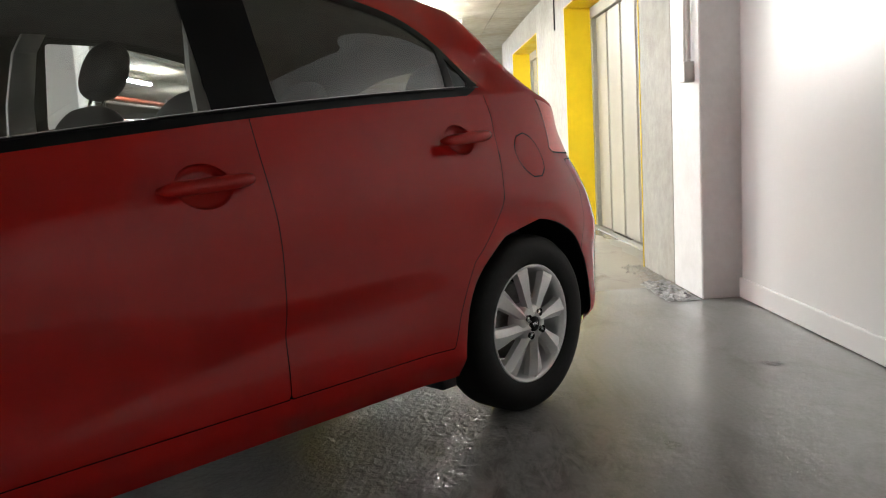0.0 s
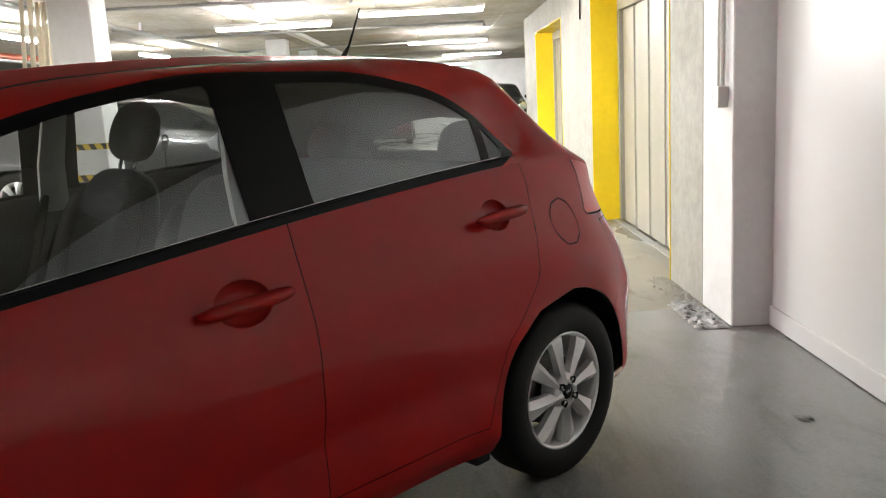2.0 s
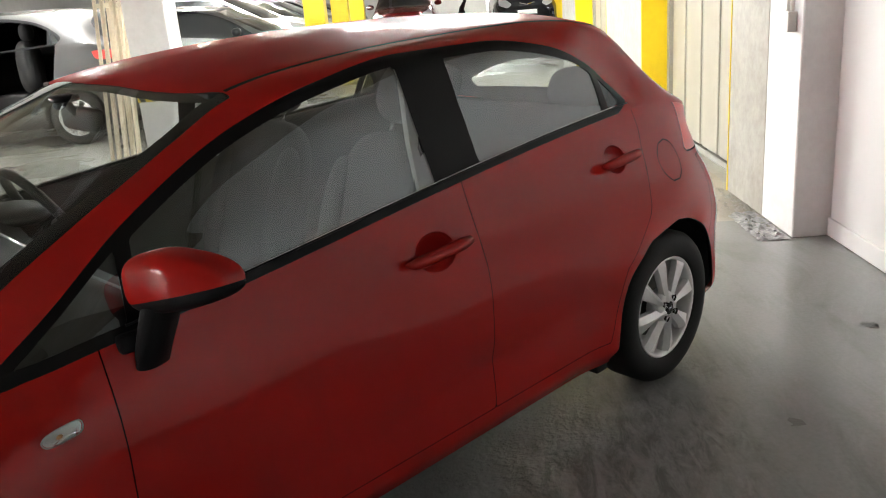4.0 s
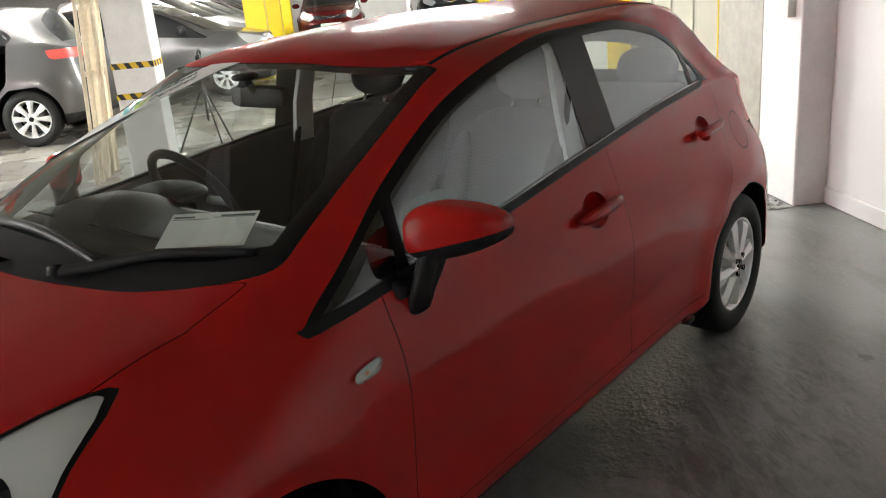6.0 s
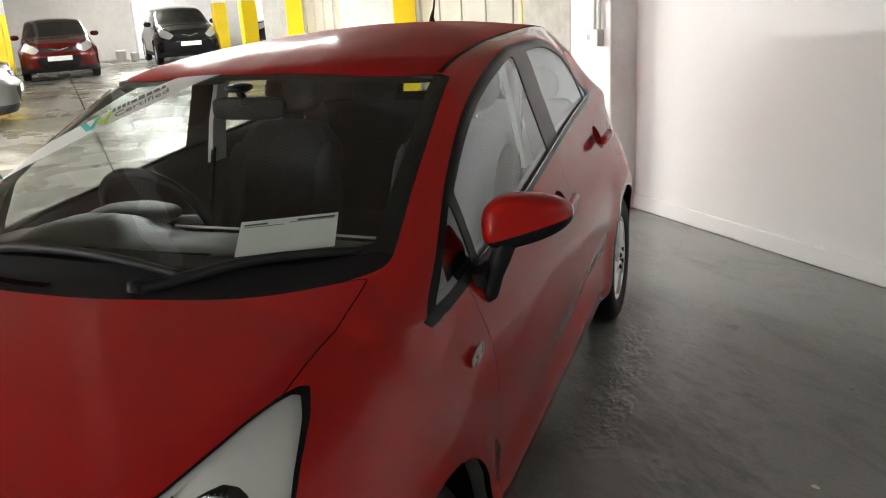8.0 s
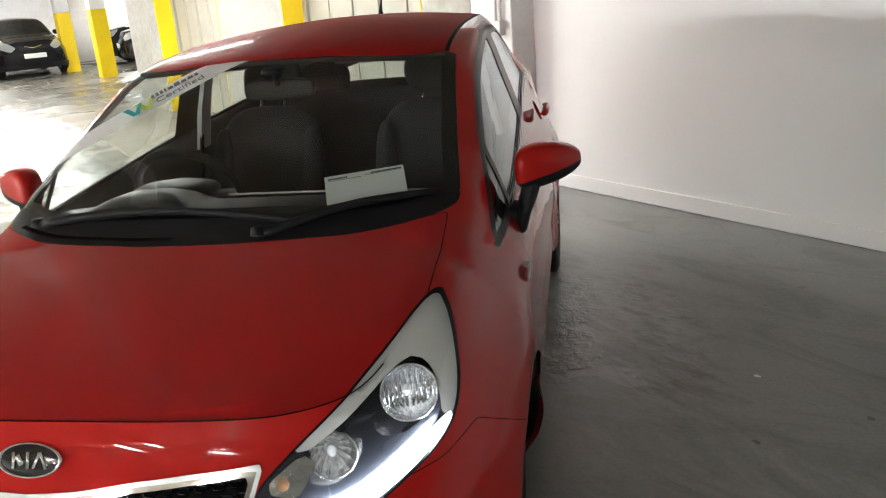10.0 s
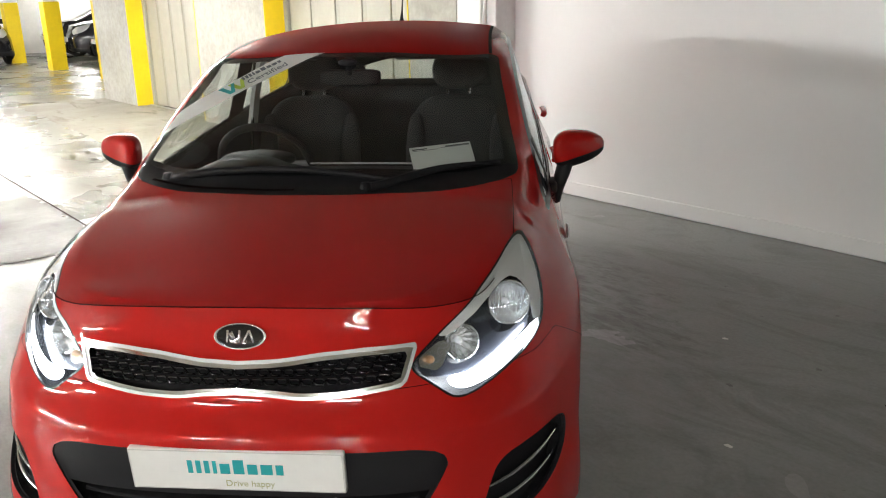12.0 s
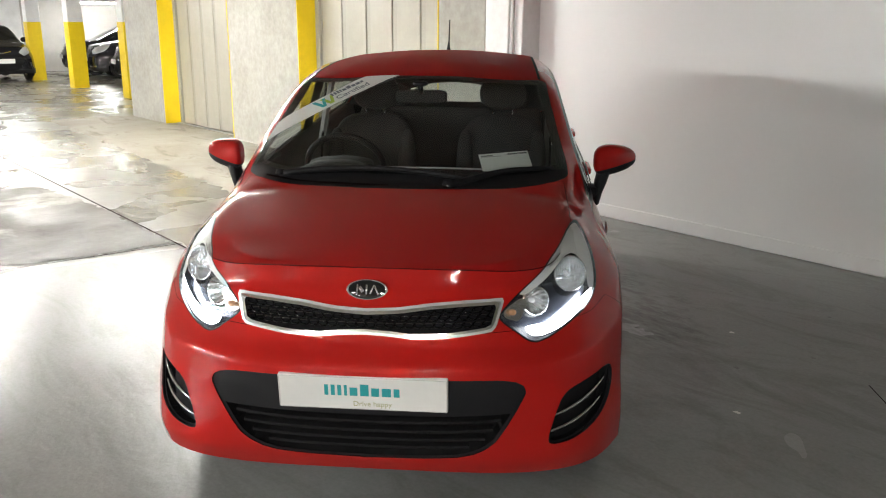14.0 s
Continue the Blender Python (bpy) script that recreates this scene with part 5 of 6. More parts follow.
def build_seat(car, x, y, name="front_seat"):
    s = part(name, boxed_mesh(x - .05, x + .48, y - .25, y + .25, .42, .58, bevel=.05, seg=3), CLOTH, car, "dark cloth seat with headrest")
    back = super_blob((0, 0, .30), (.075, .245, .34), 3.4, 28, 16)
    B = Matrix.Translation((x - .02, y, .52)) @ Matrix.Rotation(radians(-20), 4, "Y")
    part("seat_back", moved(back, B), CLOTH, s, "dark cloth backrest")
    for d in (-1, 1):
        part("bolster", moved(super_blob((.05, d * .205, .27), (.055, .05, .27), 2.6, 18, 12), B), CLOTH, s)
        part("headrest_post", moved(tube([(0, d * .055, .60), (0, d * .055, .72)], .0065, 8), B), CHROME, s, "chrome headrest post")
    part("headrest", moved(super_blob((.0, 0, .775), (.055, .135, .105), 2.7, 26, 16, lambda X, Y, Z: (X, Y * (1 - .16 * max(Z, 0)), Z)), B), CLOTH, s, "dark cloth headrest")
    return s


def build_cabin(car):
    build_seat(car, 1.12, .37)
    build_seat(car, 1.12, -.37)
    r = part("rear_seat", boxed_mesh(.22, .68, -.62, .62, .42, .58, bevel=.05, seg=3), CLOTH, car, "dark cloth rear bench")
    B = Matrix.Translation((.20, 0, .52)) @ Matrix.Rotation(radians(-22), 4, "Y")
    part("rear_seat_back", moved(boxed_mesh(-.07, .06, -.62, .62, 0, .60, bevel=.05, seg=3), B), CLOTH, r)
    for y in (-.40, .40):
        part("rear_headrest", moved(super_blob((0, y, .665), (.05, .14, .09), 2.7, 24, 14), B), CLOTH, r, "rear headrest")
    # dashboard
    V, F = [], []
    prof = [(2.33, .94), (2.30, .985), (2.18, 1.000), (2.04, .992), (1.93, .955), (1.88, .88), (1.90, .78), (2.0, .62), (2.1, .5)]
    ys = np.linspace(-.70, .70, 29)
    for y in ys:
        hood_ = .045 * math.exp(-((y + .36) / .15) ** 4)
        for i, (x, z) in enumerate(prof):
            V.append((x - .18 * max(abs(y) - .35, 0) ** 1.4, y, z + (hood_ if 2 <= i <= 4 else 0) - .03 * (abs(y) / .7) ** 3))
    m = len(prof)
    F = [(i * m + j, i * m + j + 1, (i + 1) * m + j + 1, (i + 1) * m + j) for i in range(len(ys) - 1) for j in range(m - 1)]
    d = part("dashboard", (V, F), DASH, car, "dark moulded plastic dashboard")
    part("instrument_cowl", super_blob((1.90, -.36, 0.992), (.10, .150, .030), 2.4, 26, 12), DASH, d)
    part("demister_vent", merged(*[boxed_mesh(2.24, 2.252, y0, y1, .998, 1.0) for y0, y1 in ((-.6, -.2), (-.15, .15), (.2, .6))]), UNDER, d, "narrow black vent slots")
    part("dash_strip", tube([(2.02 - .18 * max(abs(y) - .35, 0) ** 1.4, y, .998 - .03 * (abs(y) / .7) ** 3) for y in np.linspace(-.12, .66, 20)], .004, 6), SATIN, d, "thin bright strip")
    part("centre_console", boxed_mesh(1.35, 1.95, -.10, .10, .35, .60, bevel=.03), DASH, d)
    # steering wheel on the right
    M = Matrix.Translation((1.80, -.36, .955)) @ Matrix.Rotation(radians(-62), 4, "Y")
    rim_ = tube([(.185 * math.cos(t), .185 * math.sin(t), 0) for t in np.linspace(0, 2 * math.pi, 48, endpoint=False)], .016, 10, True)
    sw = part("steering_wheel", moved(rim_, M), BLACK_PLASTIC, car, "black three-spoke steering wheel")
    part("wheel_hub", moved(super_blob((0, 0, -.01), (.075, .085, .03), 2.6, 24, 10), M), DASH, sw)
    for a in (0, 180, 90):
        t = radians(a)
        part("wheel_spoke", moved(tube([(0.05 * math.sin(t) * -1, .05 * math.cos(t), -.01), (.18 * math.sin(t) * -1, .18 * math.cos(t), 0)], .015, 8), M), SATIN if a != 90 else DASH, sw)
    part("steering_column", tube([(1.82, -.36, .95), (2.0, -.36, .86)], .04, 12), DASH, sw)
    # inner mirror and its sensor housing
    im = part("rear_view_mirror", super_blob((1.76, .0, 1.292), (.020, .122, .033), 5.0, 36, 16), BLACK_PLASTIC, car, "black rear-view mirror")
    part("mirror_stem", tube([(1.775, 0, 1.31), (1.80, 0, 1.345)], .012, 8), BLACK_PLASTIC, im)
    part("sensor_box", super_blob((1.80, 0, 1.356), (.040, .036, .012), 2.8, 20, 8), BLACK_PLASTIC, im)
    for s in (-1, 1):
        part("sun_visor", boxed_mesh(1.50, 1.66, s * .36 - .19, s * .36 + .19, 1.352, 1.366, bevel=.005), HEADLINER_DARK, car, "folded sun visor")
        V, F = [], []
        for x in np.linspace(.06, 2.26, 24):
            yb, zb = float(belt_y(x)), float(belt_z(x))
            V += [(x, s * (yb - .012), zb + .018), (x, s * (yb - .05), zb + .010), (x, s * (yb - .07), zb - .06), (x, s * (yb - .075), .35)]
        F = [(4 * i + j, 4 * i + j + 1, 4 * i + 5 + j, 4 * i + 4 + j) for i in range(23) for j in range(3)]
        part("door_card", (V, F), DASH, car, "dark door lining")
        V, F = [], []
        for x, y, z, w in ((1.035, .70, .98, .050), (1.04, .668, 1.15, .045), (1.02, .628, 1.33, .04), (1.0, .58, 1.39, .04)):
            V += [(x - w, s * (y - .035), z), (x + w, s * (y - .035), z), (x + w, s * (y - .055), z), (x - w, s * (y - .055), z)]
        F = [(4 * i + j, 4 * i + (j + 1) % 4, 4 * i + 4 + (j + 1) % 4, 4 * i + 4 + j) for i in range(3) for j in range(4)]
        part("pillar_trim", (V, F), TRIM_GREY, car, "pale grey pillar trim", False)
        belt = tube([(1.03, s * .63, 1.30), (1.06, s * .64, 1.0), (1.1, s * .64, .6)], .006, 6)
        part("seat_belt", ([(v[0] + (v[0] - 1.05) * 2.0, v[1], v[2]) for v in belt[0]], belt[1]), UNDER, car, "dark seat belt")
    part("parcel_shelf", boxed_mesh(-.40, .02, -.52, .52, .93, .95), CLOTH, car, "dark parcel shelf")


def on_screen(x, y, lift=.003):
    """A place on the windscreen's outside."""
    ey, ez, cz = float(curve(EDGE_Y, x)), float(curve(EDGE_Z, x)), float(curve(CENTRE_Z, x))
    z = ez + (cz - ez) * (1 - min(abs(y) / ey, 1) ** 2)
    return Vector((x + lift * .45, y, z + lift * .9))


def build_extras(car, screen):
    # sticker band across the upper corner of the screen
    g, _ = cut(offset(mirror(screen), .002), lambda V: sdf_poly([(2.15, -.64), (1.725, -.10), (1.70, -.25), (2.02, -.66)], V[:, 0], V[:, 1]))
    st = part("screen_sticker", welded(g), PAPER, car, "white sticker band across the screen corner")
    p0, p1 = Vector((2.03, -.60)), Vector((1.735, -.20))
    d = (p1 - p0).normalized()
    q = Vector((d.y, -d.x))

    def basis(u, v):
        c = p0 + d * u + q * v
        o = on_screen(c.x, c.y, .006)
        e1 = (on_screen(*(c + d * .01), .006) - on_screen(*(c - d * .01), .006)).normalized()
        e2 = (on_screen(*(c + q * .01), .006) - on_screen(*(c - q * .01), .006)).normalized()
        if e2.z < 0:
            e2 = -e2
        n = e1.cross(e2).normalized()
        if n.x < 0:
            e2, n = e2, -n
        return Matrix(((e1.x, e2.x, n.x, o.x), (e1.y, e2.y, n.y, o.y), (e1.z, e2.z, n.z, o.z), (0, 0, 0, 1)))
    M = basis(.30, .0)
    words("sticker_word", "Certified", .050, M @ Matrix.Translation((.045, -.026, 0)), SLATE, st)
    x = -.05
    for w, h in ((.010, .026), (.010, .026), (.010, .026), (.007, .026), (.018, .019), (.020, .028), (.018, .019), (.020, .019), (.012, .019)):
        part("sticker_name_bar", moved(boxed_mesh(x, x + w, .010, .010 + h, 0, .0012), M), SLATE, st, "plain dark bar", False)
        x += w + .006
    for k, mat in ((0, TEAL), (1, LIME)):
        V = [(-.155 + k * .042, .026, .001), (-.135 + k * .042, .026, .001), (-.118 + k * .042, -.030, .001), (-.100 + k * .042, .026, .001), (-.085 + k * .042, .026, .001), (-.108 + k * .042, -.052, .001), (-.130 + k * .042, -.052, .001)]
        part("sticker_mark", moved((V, [(0, 1, 2, 6), (2, 3, 4, 5), (2, 5, 6)]), M), mat, st, "simple two-stroke mark", False)
    # paper on the dash, leaning at the glass
    a, b, c = Vector((2.385, .320, 1.046)), Vector((2.285, .522, 1.052)), Vector((2.305, .296, 1.104))
    u, v = (b - a), (c - a)
    pp = part("dash_paper", ([a, b, b + v, a + v], [(0, 1, 2, 3)]), PAPER, car, "white printed paper behind the windscreen", False)
    n = u.cross(v).normalized()
    n = n if n.x > 0 else -n
    lines = []
    for f0, f1, h, t in ((.04, .28, .90, .05), (.04, .45, .82, .02), (.58, .97, .92, .05), (.50, .97, .86, .02)):
        V = [a + u * f + v * hh + n * .001 for f, hh in ((f0, h - t), (f1, h - t), (f1, h), (f0, h))]
        lines.append((V, [(0, 1, 2, 3)]))
    part("paper_lines", merged(*lines), INK, pp, "lines of small print", False)
    # wipers and vent grille
    for y0, x0, y1, x1 in ((-.50, 2.44, .285, 2.497), (.19, 2.56, .605, 2.318)):
        pts = []
        for i in range(16):
            t = i / 15
            x, y = x0 + (x1 - x0) * t, y0 + (y1 - y0) * t
            pts.append(on_screen(x - .012 * math.sin(math.pi * t), y, .008 + .005 * math.sin(math.pi * t)))
        w = part("wiper", tube(pts, [.009 + .006 * (1 - i / 15) for i in range(16)], 8), BLACK_PLASTIC, car, "black wiper")
        part("wiper_blade", tube([p - Vector((.014, 0, .004)) for p in pts[3:]], .009, 6), RUBBER, w, "rubber wiper blade")
        part("wiper_pivot", moved(lathe([(.001, .02), (.016, .018), (.02, 0)], 16, "z"), Matrix.Translation(pts[0])), BLACK_PLASTIC, w)
    V = [boxed_mesh(-.002, .002, -.012, .012, 0, .002)]
    slots = []
    for i in range(46):
        y = -.56 + i * .0115
        o = on_screen(float(curve(COWL, abs(y))) - .03, y, .004)
        slots.append(moved(V[0], Matrix.Translation(o) @ Matrix.Rotation(radians(90), 4, "Z")))
    part("scuttle_vents", merged(*slots), SEAM, car, "row of small vent slots", False)
    # aerial
    o = Vector((.174, 0, 1.458))
    an = part("aerial", tube([o, o + Vector((.0, 0, .02)), o + Vector((-.03, 0, .06)), o + Vector((-.092, 0, .195))], [.016, .010, .0045, .003], 10), BLACK_PLASTIC, car, "short black roof aerial")
    # mud flap behind the sill
    part("sill_flap", boxed_mesh(.335, .40, .70, .79, .165, .21, bevel=.006), BLACK_PLASTIC, car, "small black air deflector")


red_car = build_car()


# ---- other parked cars ----
def low_car(name, label, paint, m, scale=(1, 1, 1), group="parked cars", open_door=False):
    car = thing(name, label, "car", m, group)
    S = np.array(scale)
    A, B = grid_mesh(lower_body(26, 44, 16, 20), True), grid_mesh(upper_body((26, 44, 16), 30), False)
    _, A = cut(A, arch_field)
    lamp, A = cut(A, yz(LAMP))
    grille, A = cut(A, lambda V: np.where(V[:, 0] > 2.5, sdf_poly(GRILLE, V[:, 1], V[:, 2]), 1.0))
    mouth, A = cut(A, lambda V: np.where(V[:, 0] > 2.5, sdf_poly(MOUTH, V[:, 1], V[:, 2]), 1.0))
    tail, A = cut(A, xz([(-.26, 1.0), (-.32, .90), (-.7, .90), (-.7, 1.0)] if open_door else TAIL_LAMP))
    skirt, A = cut(A, lambda V: V[:, 2] - .33)
    side, B = cut(B, dlo)
    screen, B = cut(B, screen_field)
    rear, B = cut(B, lambda V: np.maximum.reduce([V[:, 0] + .2, V[:, 1] - .44, 1.07 - V[:, 2]]))
    pane1, side = cut(side, lambda V: np.maximum.reduce([belt_z(V[:, 0]) + .02 - V[:, 2], V[:, 2] - rail(V[:, 0])[1] + .02, 1.09 - V[:, 0], V[:, 0] - 2.3]))
    pane2, side = cut(side, lambda V: np.maximum.reduce([belt_z(V[:, 0]) + .02 - V[:, 2], V[:, 2] - rail(V[:, 0])[1] + .02, .09 - V[:, 0], V[:, 0] - .95]))

    def fit_(mesh, pair=True):
        V, F = both(mesh) if pair else mesh
        return welded((np.array(V, float).reshape(-1, 3) * S, F), 5e-4)
    if open_door:
        hole, left = cut(A, lambda V: np.where(V[:, 1] > .4, sdf_poly([(1.02, 1.2), (1.02, .36), (.42, .36), (.34, .52), (.16, .70), (.12, 1.2)], V[:, 0], V[:, 2]), 1.0))
        part("body", fit_(merged(left, mirror(A), both(B)), False), paint, car)
        for x in (.62, 1.42):
            part("seat_back", fit_(super_blob((x, .36, .86), (.09, .24, .30), 3, 20, 14), False), CLOTH, car, "black seat back")
            part("headrest", fit_(super_blob((x - .03, .36, 1.24), (.06, .13, .10), 2.6, 18, 12), False), CLOTH, car, "black headrest")
        part("seat_base", fit_(boxed_mesh(.6, 1.0, .08, .62, .40, .58, bevel=.03), False), CLOTH, car, "black rear seat")
    else:
        part("body", fit_(merged(A, B)), paint, car)
    part("skirt", fit_(skirt), BLACK_PLASTIC, car, "dark plastic skirt")
    part("windscreen", fit_(screen), CAR_GLASS, car, "dark windscreen")
    part("rear_window", fit_(rear), CAR_GLASS, car, "dark rear window")
    part("window_surround", fit_(side), BLACK_TRIM, car, "black window surround")
    for h in (lambda m_: m_, mirror):
        part("front_window", fit_(h(pane1), False), CAR_GLASS, car, "dark side window")
        if not open_door or h is mirror:
            part("rear_side_window", fit_(h(pane2), False), CAR_GLASS, car, "dark side window")
        else:
            part("quarter_window", fit_(cut(pane2, lambda V: V[:, 0] - .22)[0], False), CAR_GLASS, car, "small dark quarter window")
        part("headlamp", fit_(h(lamp), False), FAR_LAMP, car, "clear headlamp")
        part("tail_lamp", fit_(h(tail), False), RED_LENS, car, "red tail lamp")
        part("door_mirror", fit_(h(super_blob((2.0, .89, 1.04), (.07, .10, .065), 2.5, 12, 8)), False), paint if paint is not FAR_GREY else BLACK_PLASTIC, car, "door mirror")
    part("grille", fit_(offset(grille, -.01)), LAMP_BLACK, car, "black grille")
    part("grille_bar", fit_(([(nose_x(abs(y), .76) + .01, y, .78 - .05 * (1 - abs(y) / .2)) for y in (-.2, 0, .2)] + [(nose_x(abs(y), .76) + .01, y, .765 - .05 * (1 - abs(y) / .2)) for y in (-.2, 0, .2)], [(0, 1, 4, 3), (1, 2, 5, 4)]), False), CHROME, car, "bright bar on the grille")
    part("lower_grille", fit_(offset(mouth, -.02)), UNDER, car, "black lower grille")
    part("number_plate", fit_(boxed_mesh(3.38, 3.41, -.26, .26, .48, .59), False), PLATE, car, "blank pale plate", False)
    part("floor_pan", fit_(boxed_mesh(-.4, 3.0, -.62, .62, .2, .3), False), UNDER, car)
    part("cabin", fit_(boxed_mesh(-.2, 2.1, -.6, .6 if not open_door else .05, .3, .95), False), UNDER, car, "dark cabin")
    for x in (WHEEL_R, WHEEL_F):
        for s in (-1, 1):
            w = wheel(car, x * scale[0], s * .835 * scale[1], s, False, rim_mat=ALLOY)
            w.matrix_local = Matrix.Translation((x * scale[0], s * .835 * scale[1], WHEEL_Z * scale[2])) @ Matrix.Rotation(0 if s > 0 else math.pi, 4, "Z") @ Matrix.Diagonal((scale[2], 1, scale[2], 1))
            part("arch_liner", fit_(([(x + .37 * math.cos(t), s * yy, max(WHEEL_Z + .37 * math.sin(t), .2)) for t in np.linspace(-.3, math.pi + .3, 15) for yy in (.83, .55)], [(2 * i, 2 * i + 1, 2 * i + 3, 2 * i + 2) for i in range(14)]), False), UNDER, car)
    return car


CAR_GLASS = material("parked_car_glass", (0.02, 0.022, 0.024), 0.05, coat=0.5)
FAR_LAMP = material("far_lamp", (0.62, 0.64, 0.66), 0.12, 0.6, bump=0.004, bump_size=40)
FAR_GREY = paint_material("grey_metallic_paint", (0.11, 0.11, 0.112), 0.35, 1.0, 0.6)
FAR_SILVER = paint_material("silver_metallic_paint", (0.48, 0.49, 0.50), 0.35, 1.0, 0.6)
FAR_WHITE = paint_material("white_paint", (0.75, 0.75, 0.74), 0.4, 1.0, 0.0)
FAR_BLACK = paint_material("black_paint", (0.014, 0.014, 0.016), 0.35, 1.0, 0.1)
FAR_RED = paint_material("dark_red_paint", (0.07, 0.004, 0.004), 0.4, 1.0, 0.2)

low_car("grey_suv", "grey crossover with its rear door open, parked beside a column", FAR_GREY, at_site(-7.55, -4.85, 0, -90), (1.08, 1.06, 1.12), open_door=True)
low_car("grey_hatchback", "grey metallic hatchback with alloy wheels, parked nose out", FAR_GREY, at_site(-11.0, -5.6, 0, 90), (1.02, 1.04, 1.04))
low_car("white_suv", "white crossover parked in a row", FAR_WHITE, at_site(-13.9, -6.25, 0, 90), (1.06, 1.06, 1.16))
for a, paint, lab in ((-16.3, FAR_SILVER, "silver hatchback parked in a row"), (-18.4, FAR_GREY, "grey hatchback parked in a row"), (-21.2, FAR_SILVER, "silver hatchback parked in a row"), (-23.6, FAR_BLACK, "black hatchback parked in a row")):
    low_car("parked_car", lab, paint, at_site(a, -6.15, 0, 90), (1.03, 1.04, 1.05))
low_car("red_suv", "dark red crossover with a bright grille against the end wall", FAR_RED, at_site(-23.0, -1.38, 0, 0), (1.08, 1.08, 1.02))
low_car("black_suv", "black crossover parked against the end wall", FAR_BLACK, at_site(-25.2, 2.15, 0, 0), (1.08, 1.08, 1.10))
for a in (-14.5, -16.9, -19.3, -21.7, -24.1):
    low_car("black_car", "black car parked behind yellow columns", FAR_BLACK, at_site(a, 8.2, 0, -100), (1.08, 1.06, 1.1))


# ---- loose things and services ----
def tripod(a, b):
    t = thing("tripod", "thin black tripod standing beside a column", "tripod", at_site(a, b))
    part("centre_post", tube([(0, 0, .35), (0, 0, .95)], .011, 8), BLACK_PLASTIC, t)
    part("clamp_head", boxed(-.05, .05, -.02, .02, .95, 1.02, bevel=.008), BLACK_PLASTIC, t)
    part("hose_loop", tube([(.09 * math.cos(u), .015, 1.03 + .045 * math.sin(u)) for u in np.linspace(0, 2 * math.pi, 20, endpoint=False)], .009, 6, True), RUBBER, t, "looped black cable")
    for k in range(3):
        u = 2 * math.pi * k / 3 + .5
        part("leg", tube([(0, 0, .72), (.36 * math.cos(u), .36 * math.sin(u), .006)], .009, 8), BLACK_PLASTIC, t)


tripod(-5.05, -2.5)

rng = random.Random(11)
for i in range(8):
    a0, b0 = -4.06 - .088 * i, -3.43 + .03 * (i % 2)
    lean, side = .09 + rng.uniform(-.01, .01), rng.uniform(-.025, .025)
    bt = thing("timber_batten", "long pale pine batten leaning on end in a bundle", "timber", None, "pine battens")
    bm = boxed(-.022, .022, -.016, .016, 0, 2.32, bevel=.003, seg=1)
    ob = part("batten", bm, PINE, bt, "", False)
    bt.matrix_world = at_site(a0, b0) @ Matrix.Rotation(-math.atan(lean * .9), 4, "X") @ Matrix.Rotation(side, 4, "Y") @ Matrix.Rotation(rng.uniform(-.4, .4), 4, "Z")
for z in (1.0, 1.62):
    tie = thing("cross_batten", "short pale pine crosspiece nailed over battens", "timber", at_site(-4.37, -3.46 + .085 * z, z), "pine battens")
    part("batten", boxed(-.36, .36, .02, .045, -.02, .02, bevel=.003, seg=1), PINE, tie, "", False)

# conduit and socket box on the pillar
c = thing("conduit_box", "white switch box with two vertical conduits on a pillar", "electrical box", SITE)
part("box_body", boxed(-1.215, -1.125, FACE - .055, FACE, 1.175, 1.285, bevel=.006), PVC, c, "", False)
for a in (-1.205, -1.15):
    part("pipe", tube([(a, FACE - .022, 1.28), (a, FACE - .022, CEIL)], .012, 10), PVC, c, "white conduit pipe")
part("cover_plate", boxed(-1.30, -1.217, FACE - .03, FACE, 1.19, 1.27, bevel=.005), PVC, c, "", False)
for i in range(3):
    part("rocker", boxed(-1.29 + .024 * i, -1.275 + .024 * i, FACE - .036, FACE - .029, 1.215, 1.245), FITTING, c, "", False)

# cable down the lift wall and lamp bracket
w = thing("wall_cable", "dark cable dropping from a bracket on the lift wall", "cable", SITE)
part("cable_run", tube([(-5.35, FACE - .012, 2.40), (-5.45, FACE - .012, 2.36), (-5.46, FACE - .012, 2.0)], .008, 8), BLACK_PLASTIC, w)
part("bracket", boxed(-5.7, -5.32, FACE - .12, FACE - .002, 2.38, 2.42, bevel=.004), STEEL, w, "", False)

# ceiling services: beams, sprinkler pipes, trays
for n, b in enumerate((-2.0, -8.0), 1):
    bm = slab(-45, 23, b - .06, b + .06, CEIL - .07, CEIL)
    site("ceiling_beam_%d" % n, bm, FITTING, "long pale cable trunking under the ceiling", "trunking")
for b, z, r, mat, lab in ((-3.6, 2.33, .03, STEEL, "galvanised sprinkler pipe under the ceiling"), (-6.6, 2.30, .05, RED_PIPE, "red sprinkler main under the ceiling"), (-10.4, 2.28, .07, RED_PIPE, "red sprinkler main under the ceiling")):
    p = thing("sprinkler_pipe", lab, "pipe", SITE)
    part("pipe_run", tube([(-44, b, z), (-20, b, z), (-4, b, z), (20, b, z)], r, 10), mat, p)
    for a in range(-24, 4, 4):
        part("hanger", boxed(a - .01, a + .01, b - .02, b + .02, z, CEIL), STEEL, p, "", False)
        if r < .04:
            part("sprinkler_head", moved(lathe([(.001, -.05), (.028, -.045), (.012, -.03), (.012, 0)], 10, "z"), Matrix.Translation((a + 1.0, b, z - r))), STEEL, p)
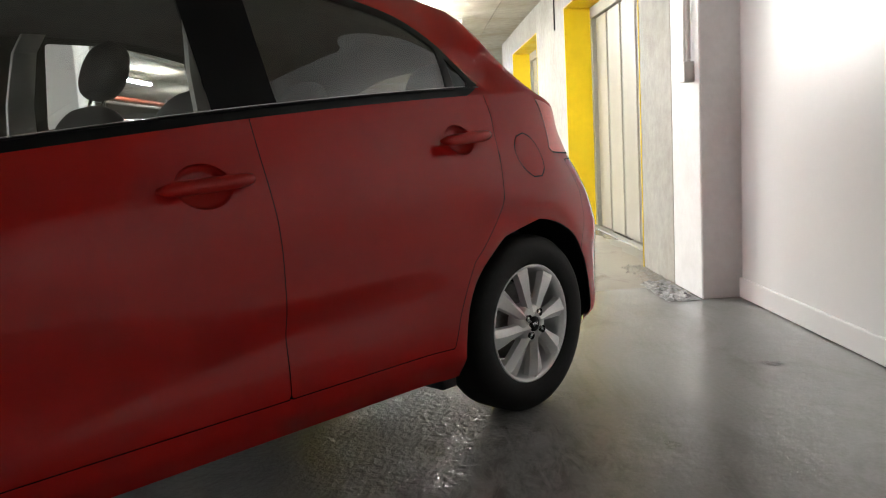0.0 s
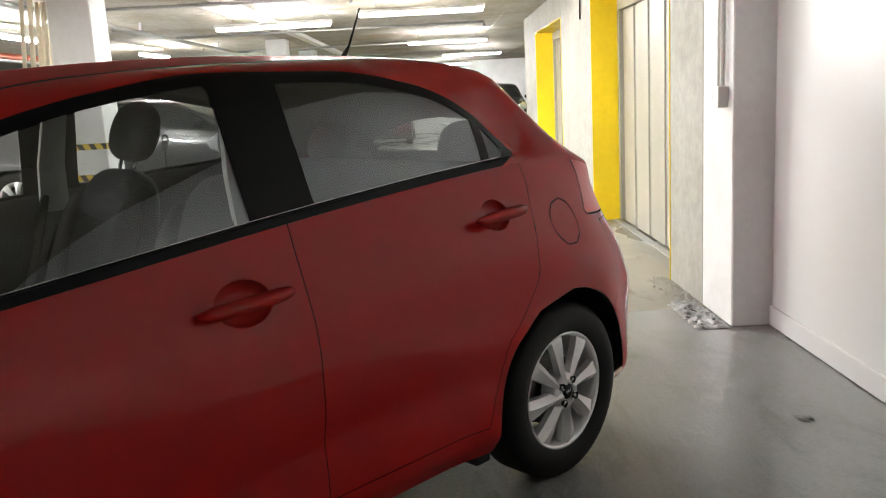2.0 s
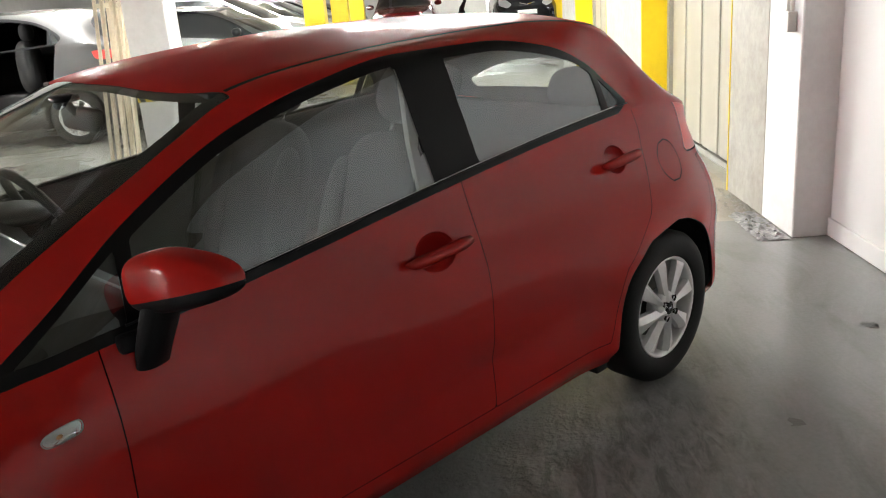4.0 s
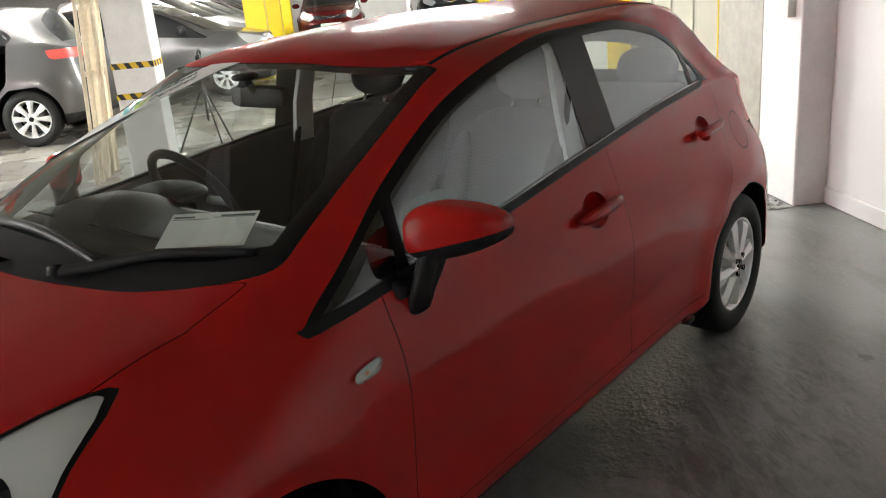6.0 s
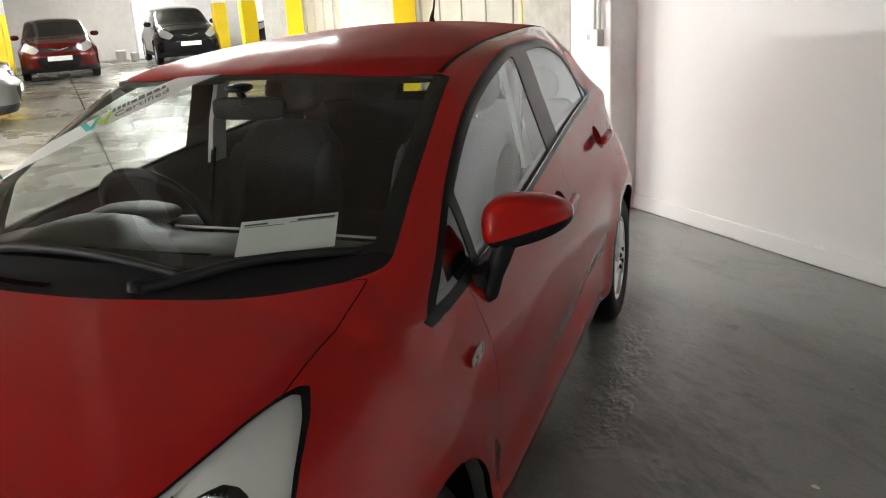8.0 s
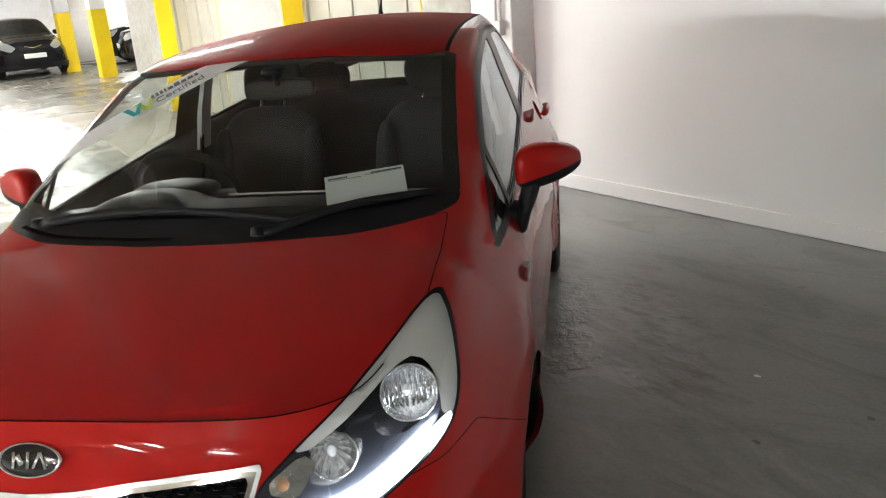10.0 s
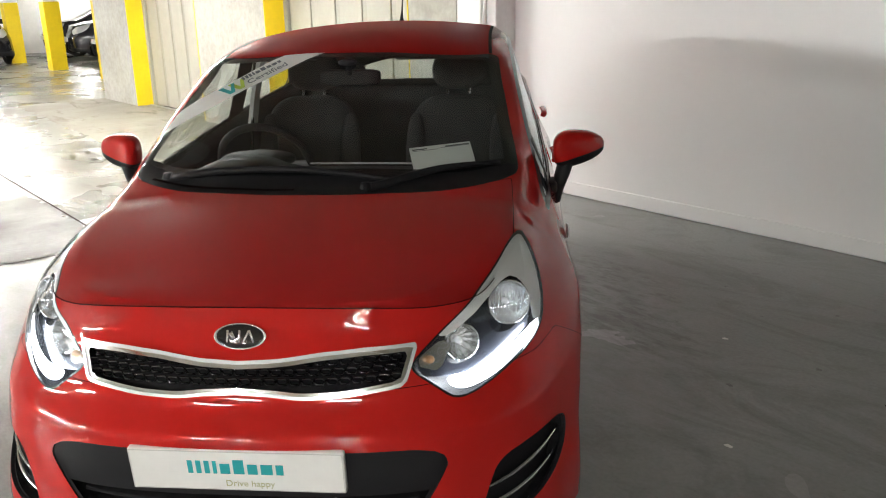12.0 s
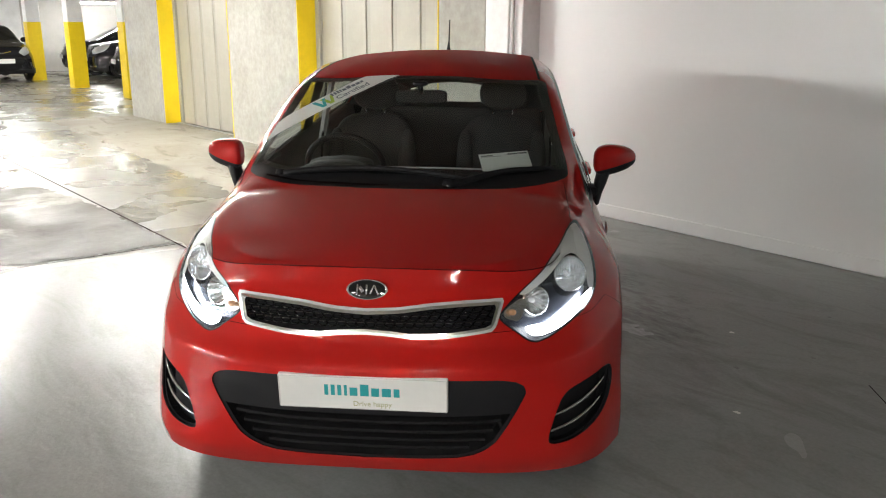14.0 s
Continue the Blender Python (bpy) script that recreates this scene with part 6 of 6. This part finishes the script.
for a, b0, b1 in ((-9.5, -3.6, 1.0), (-13.5, -3.6, 1.0), (-17.5, -3.6, 1.0), (-5.6, -3.6, -0.6)):
    p = thing("sprinkler_branch", "thin galvanised branch pipe under the ceiling", "pipe", SITE, "sprinkler branches")
    part("pipe_run", tube([(a, b0, 2.36), (a, b1, 2.36)], .018, 8), STEEL, p)
    part("sprinkler_head", moved(lathe([(.001, -.05), (.028, -.045), (.012, -.03), (.012, 0)], 10, "z"), Matrix.Translation((a, b1, 2.345))), STEEL, p)

# tubs and bags by the end wall
for a, b, r, h in ((-25.9, .55, .16, .34), (-25.7, .95, .13, .27)):
    k = thing("plastic_tub", "white plastic paint tub on the floor", "tub", at_site(a, b), "white tubs")
    part("tub", lathe([(.001, 0), (r * .9, 0), (r, h), (r * 1.05, h), (r * 1.05, h - .03), (r, h - .03)], 20, "z"), PVC, k)
    part("lid", lathe([(.001, h + .012), (r * 1.04, h + .01), (r * 1.06, h - .01)], 20, "z"), FITTING, k)
site("end_pillar", slab(-27.1, -26.7, 1.2, 4.0, 0, CEIL), WHITE_PAINT, "pale painted broad pier on the end wall", "pillar")

# crumbled plaster along the foot of the pier
V, F = [], []
for i in range(150):
    a, b, s = rng.uniform(-2.3, -1.2), FACE - abs(rng.gauss(0, .07)) - .01, rng.uniform(.006, .022)
    if a > -1.54 and rng.random() < .3:
        continue
    o = len(V)
    for k in range(5):
        u = 2 * math.pi * k / 5
        V.append((a + s * math.cos(u) * rng.uniform(.6, 1.2), b + s * math.sin(u) * rng.uniform(.6, 1.2), .006))
    V.append((a, b, .006 + s * .6))
    F += [(o + k, o + (k + 1) % 5, o + 5) for k in range(5)]
tagged(site("plaster_crumbs", (V, F), RAW_WALL, "crumbled plaster chips at the foot of the wall", "rubble"), kind="stuff")
# crumpled clear sheeting under the tail and by the pillar
SHEET = material("clear_sheeting", (0.40, 0.405, 0.41), 0.3, 0.0, grain=0.4, grain_size=14, bump=0.02, bump_size=24)


def crumple(name, a0, a1, b0, b1, n, m, h, seed, label):
    r = random.Random(seed)
    G = [[(a0 + (a1 - a0) * i / n + r.uniform(-.008, .008), b0 + (b1 - b0) * j / m + r.uniform(-.008, .008),
           .008 + h * r.random() ** 2 * (1 if 0 < i < n and 0 < j < m else .1)) for j in range(m + 1)] for i in range(n + 1)]
    V = [p for row in G for p in row]
    F = [(i * (m + 1) + j, i * (m + 1) + j + 1, (i + 1) * (m + 1) + j + 1, (i + 1) * (m + 1) + j) for i in range(n) for j in range(m) if r.random() > .12]
    tagged(site(name, (V, F), SHEET, label, "plastic sheet"), kind="stuff")


crumple("plastic_sheet", -1.62, -1.02, FACE - .20, FACE - .02, 26, 10, .020, 2, "crumpled clear plastic sheeting at the pillar foot")
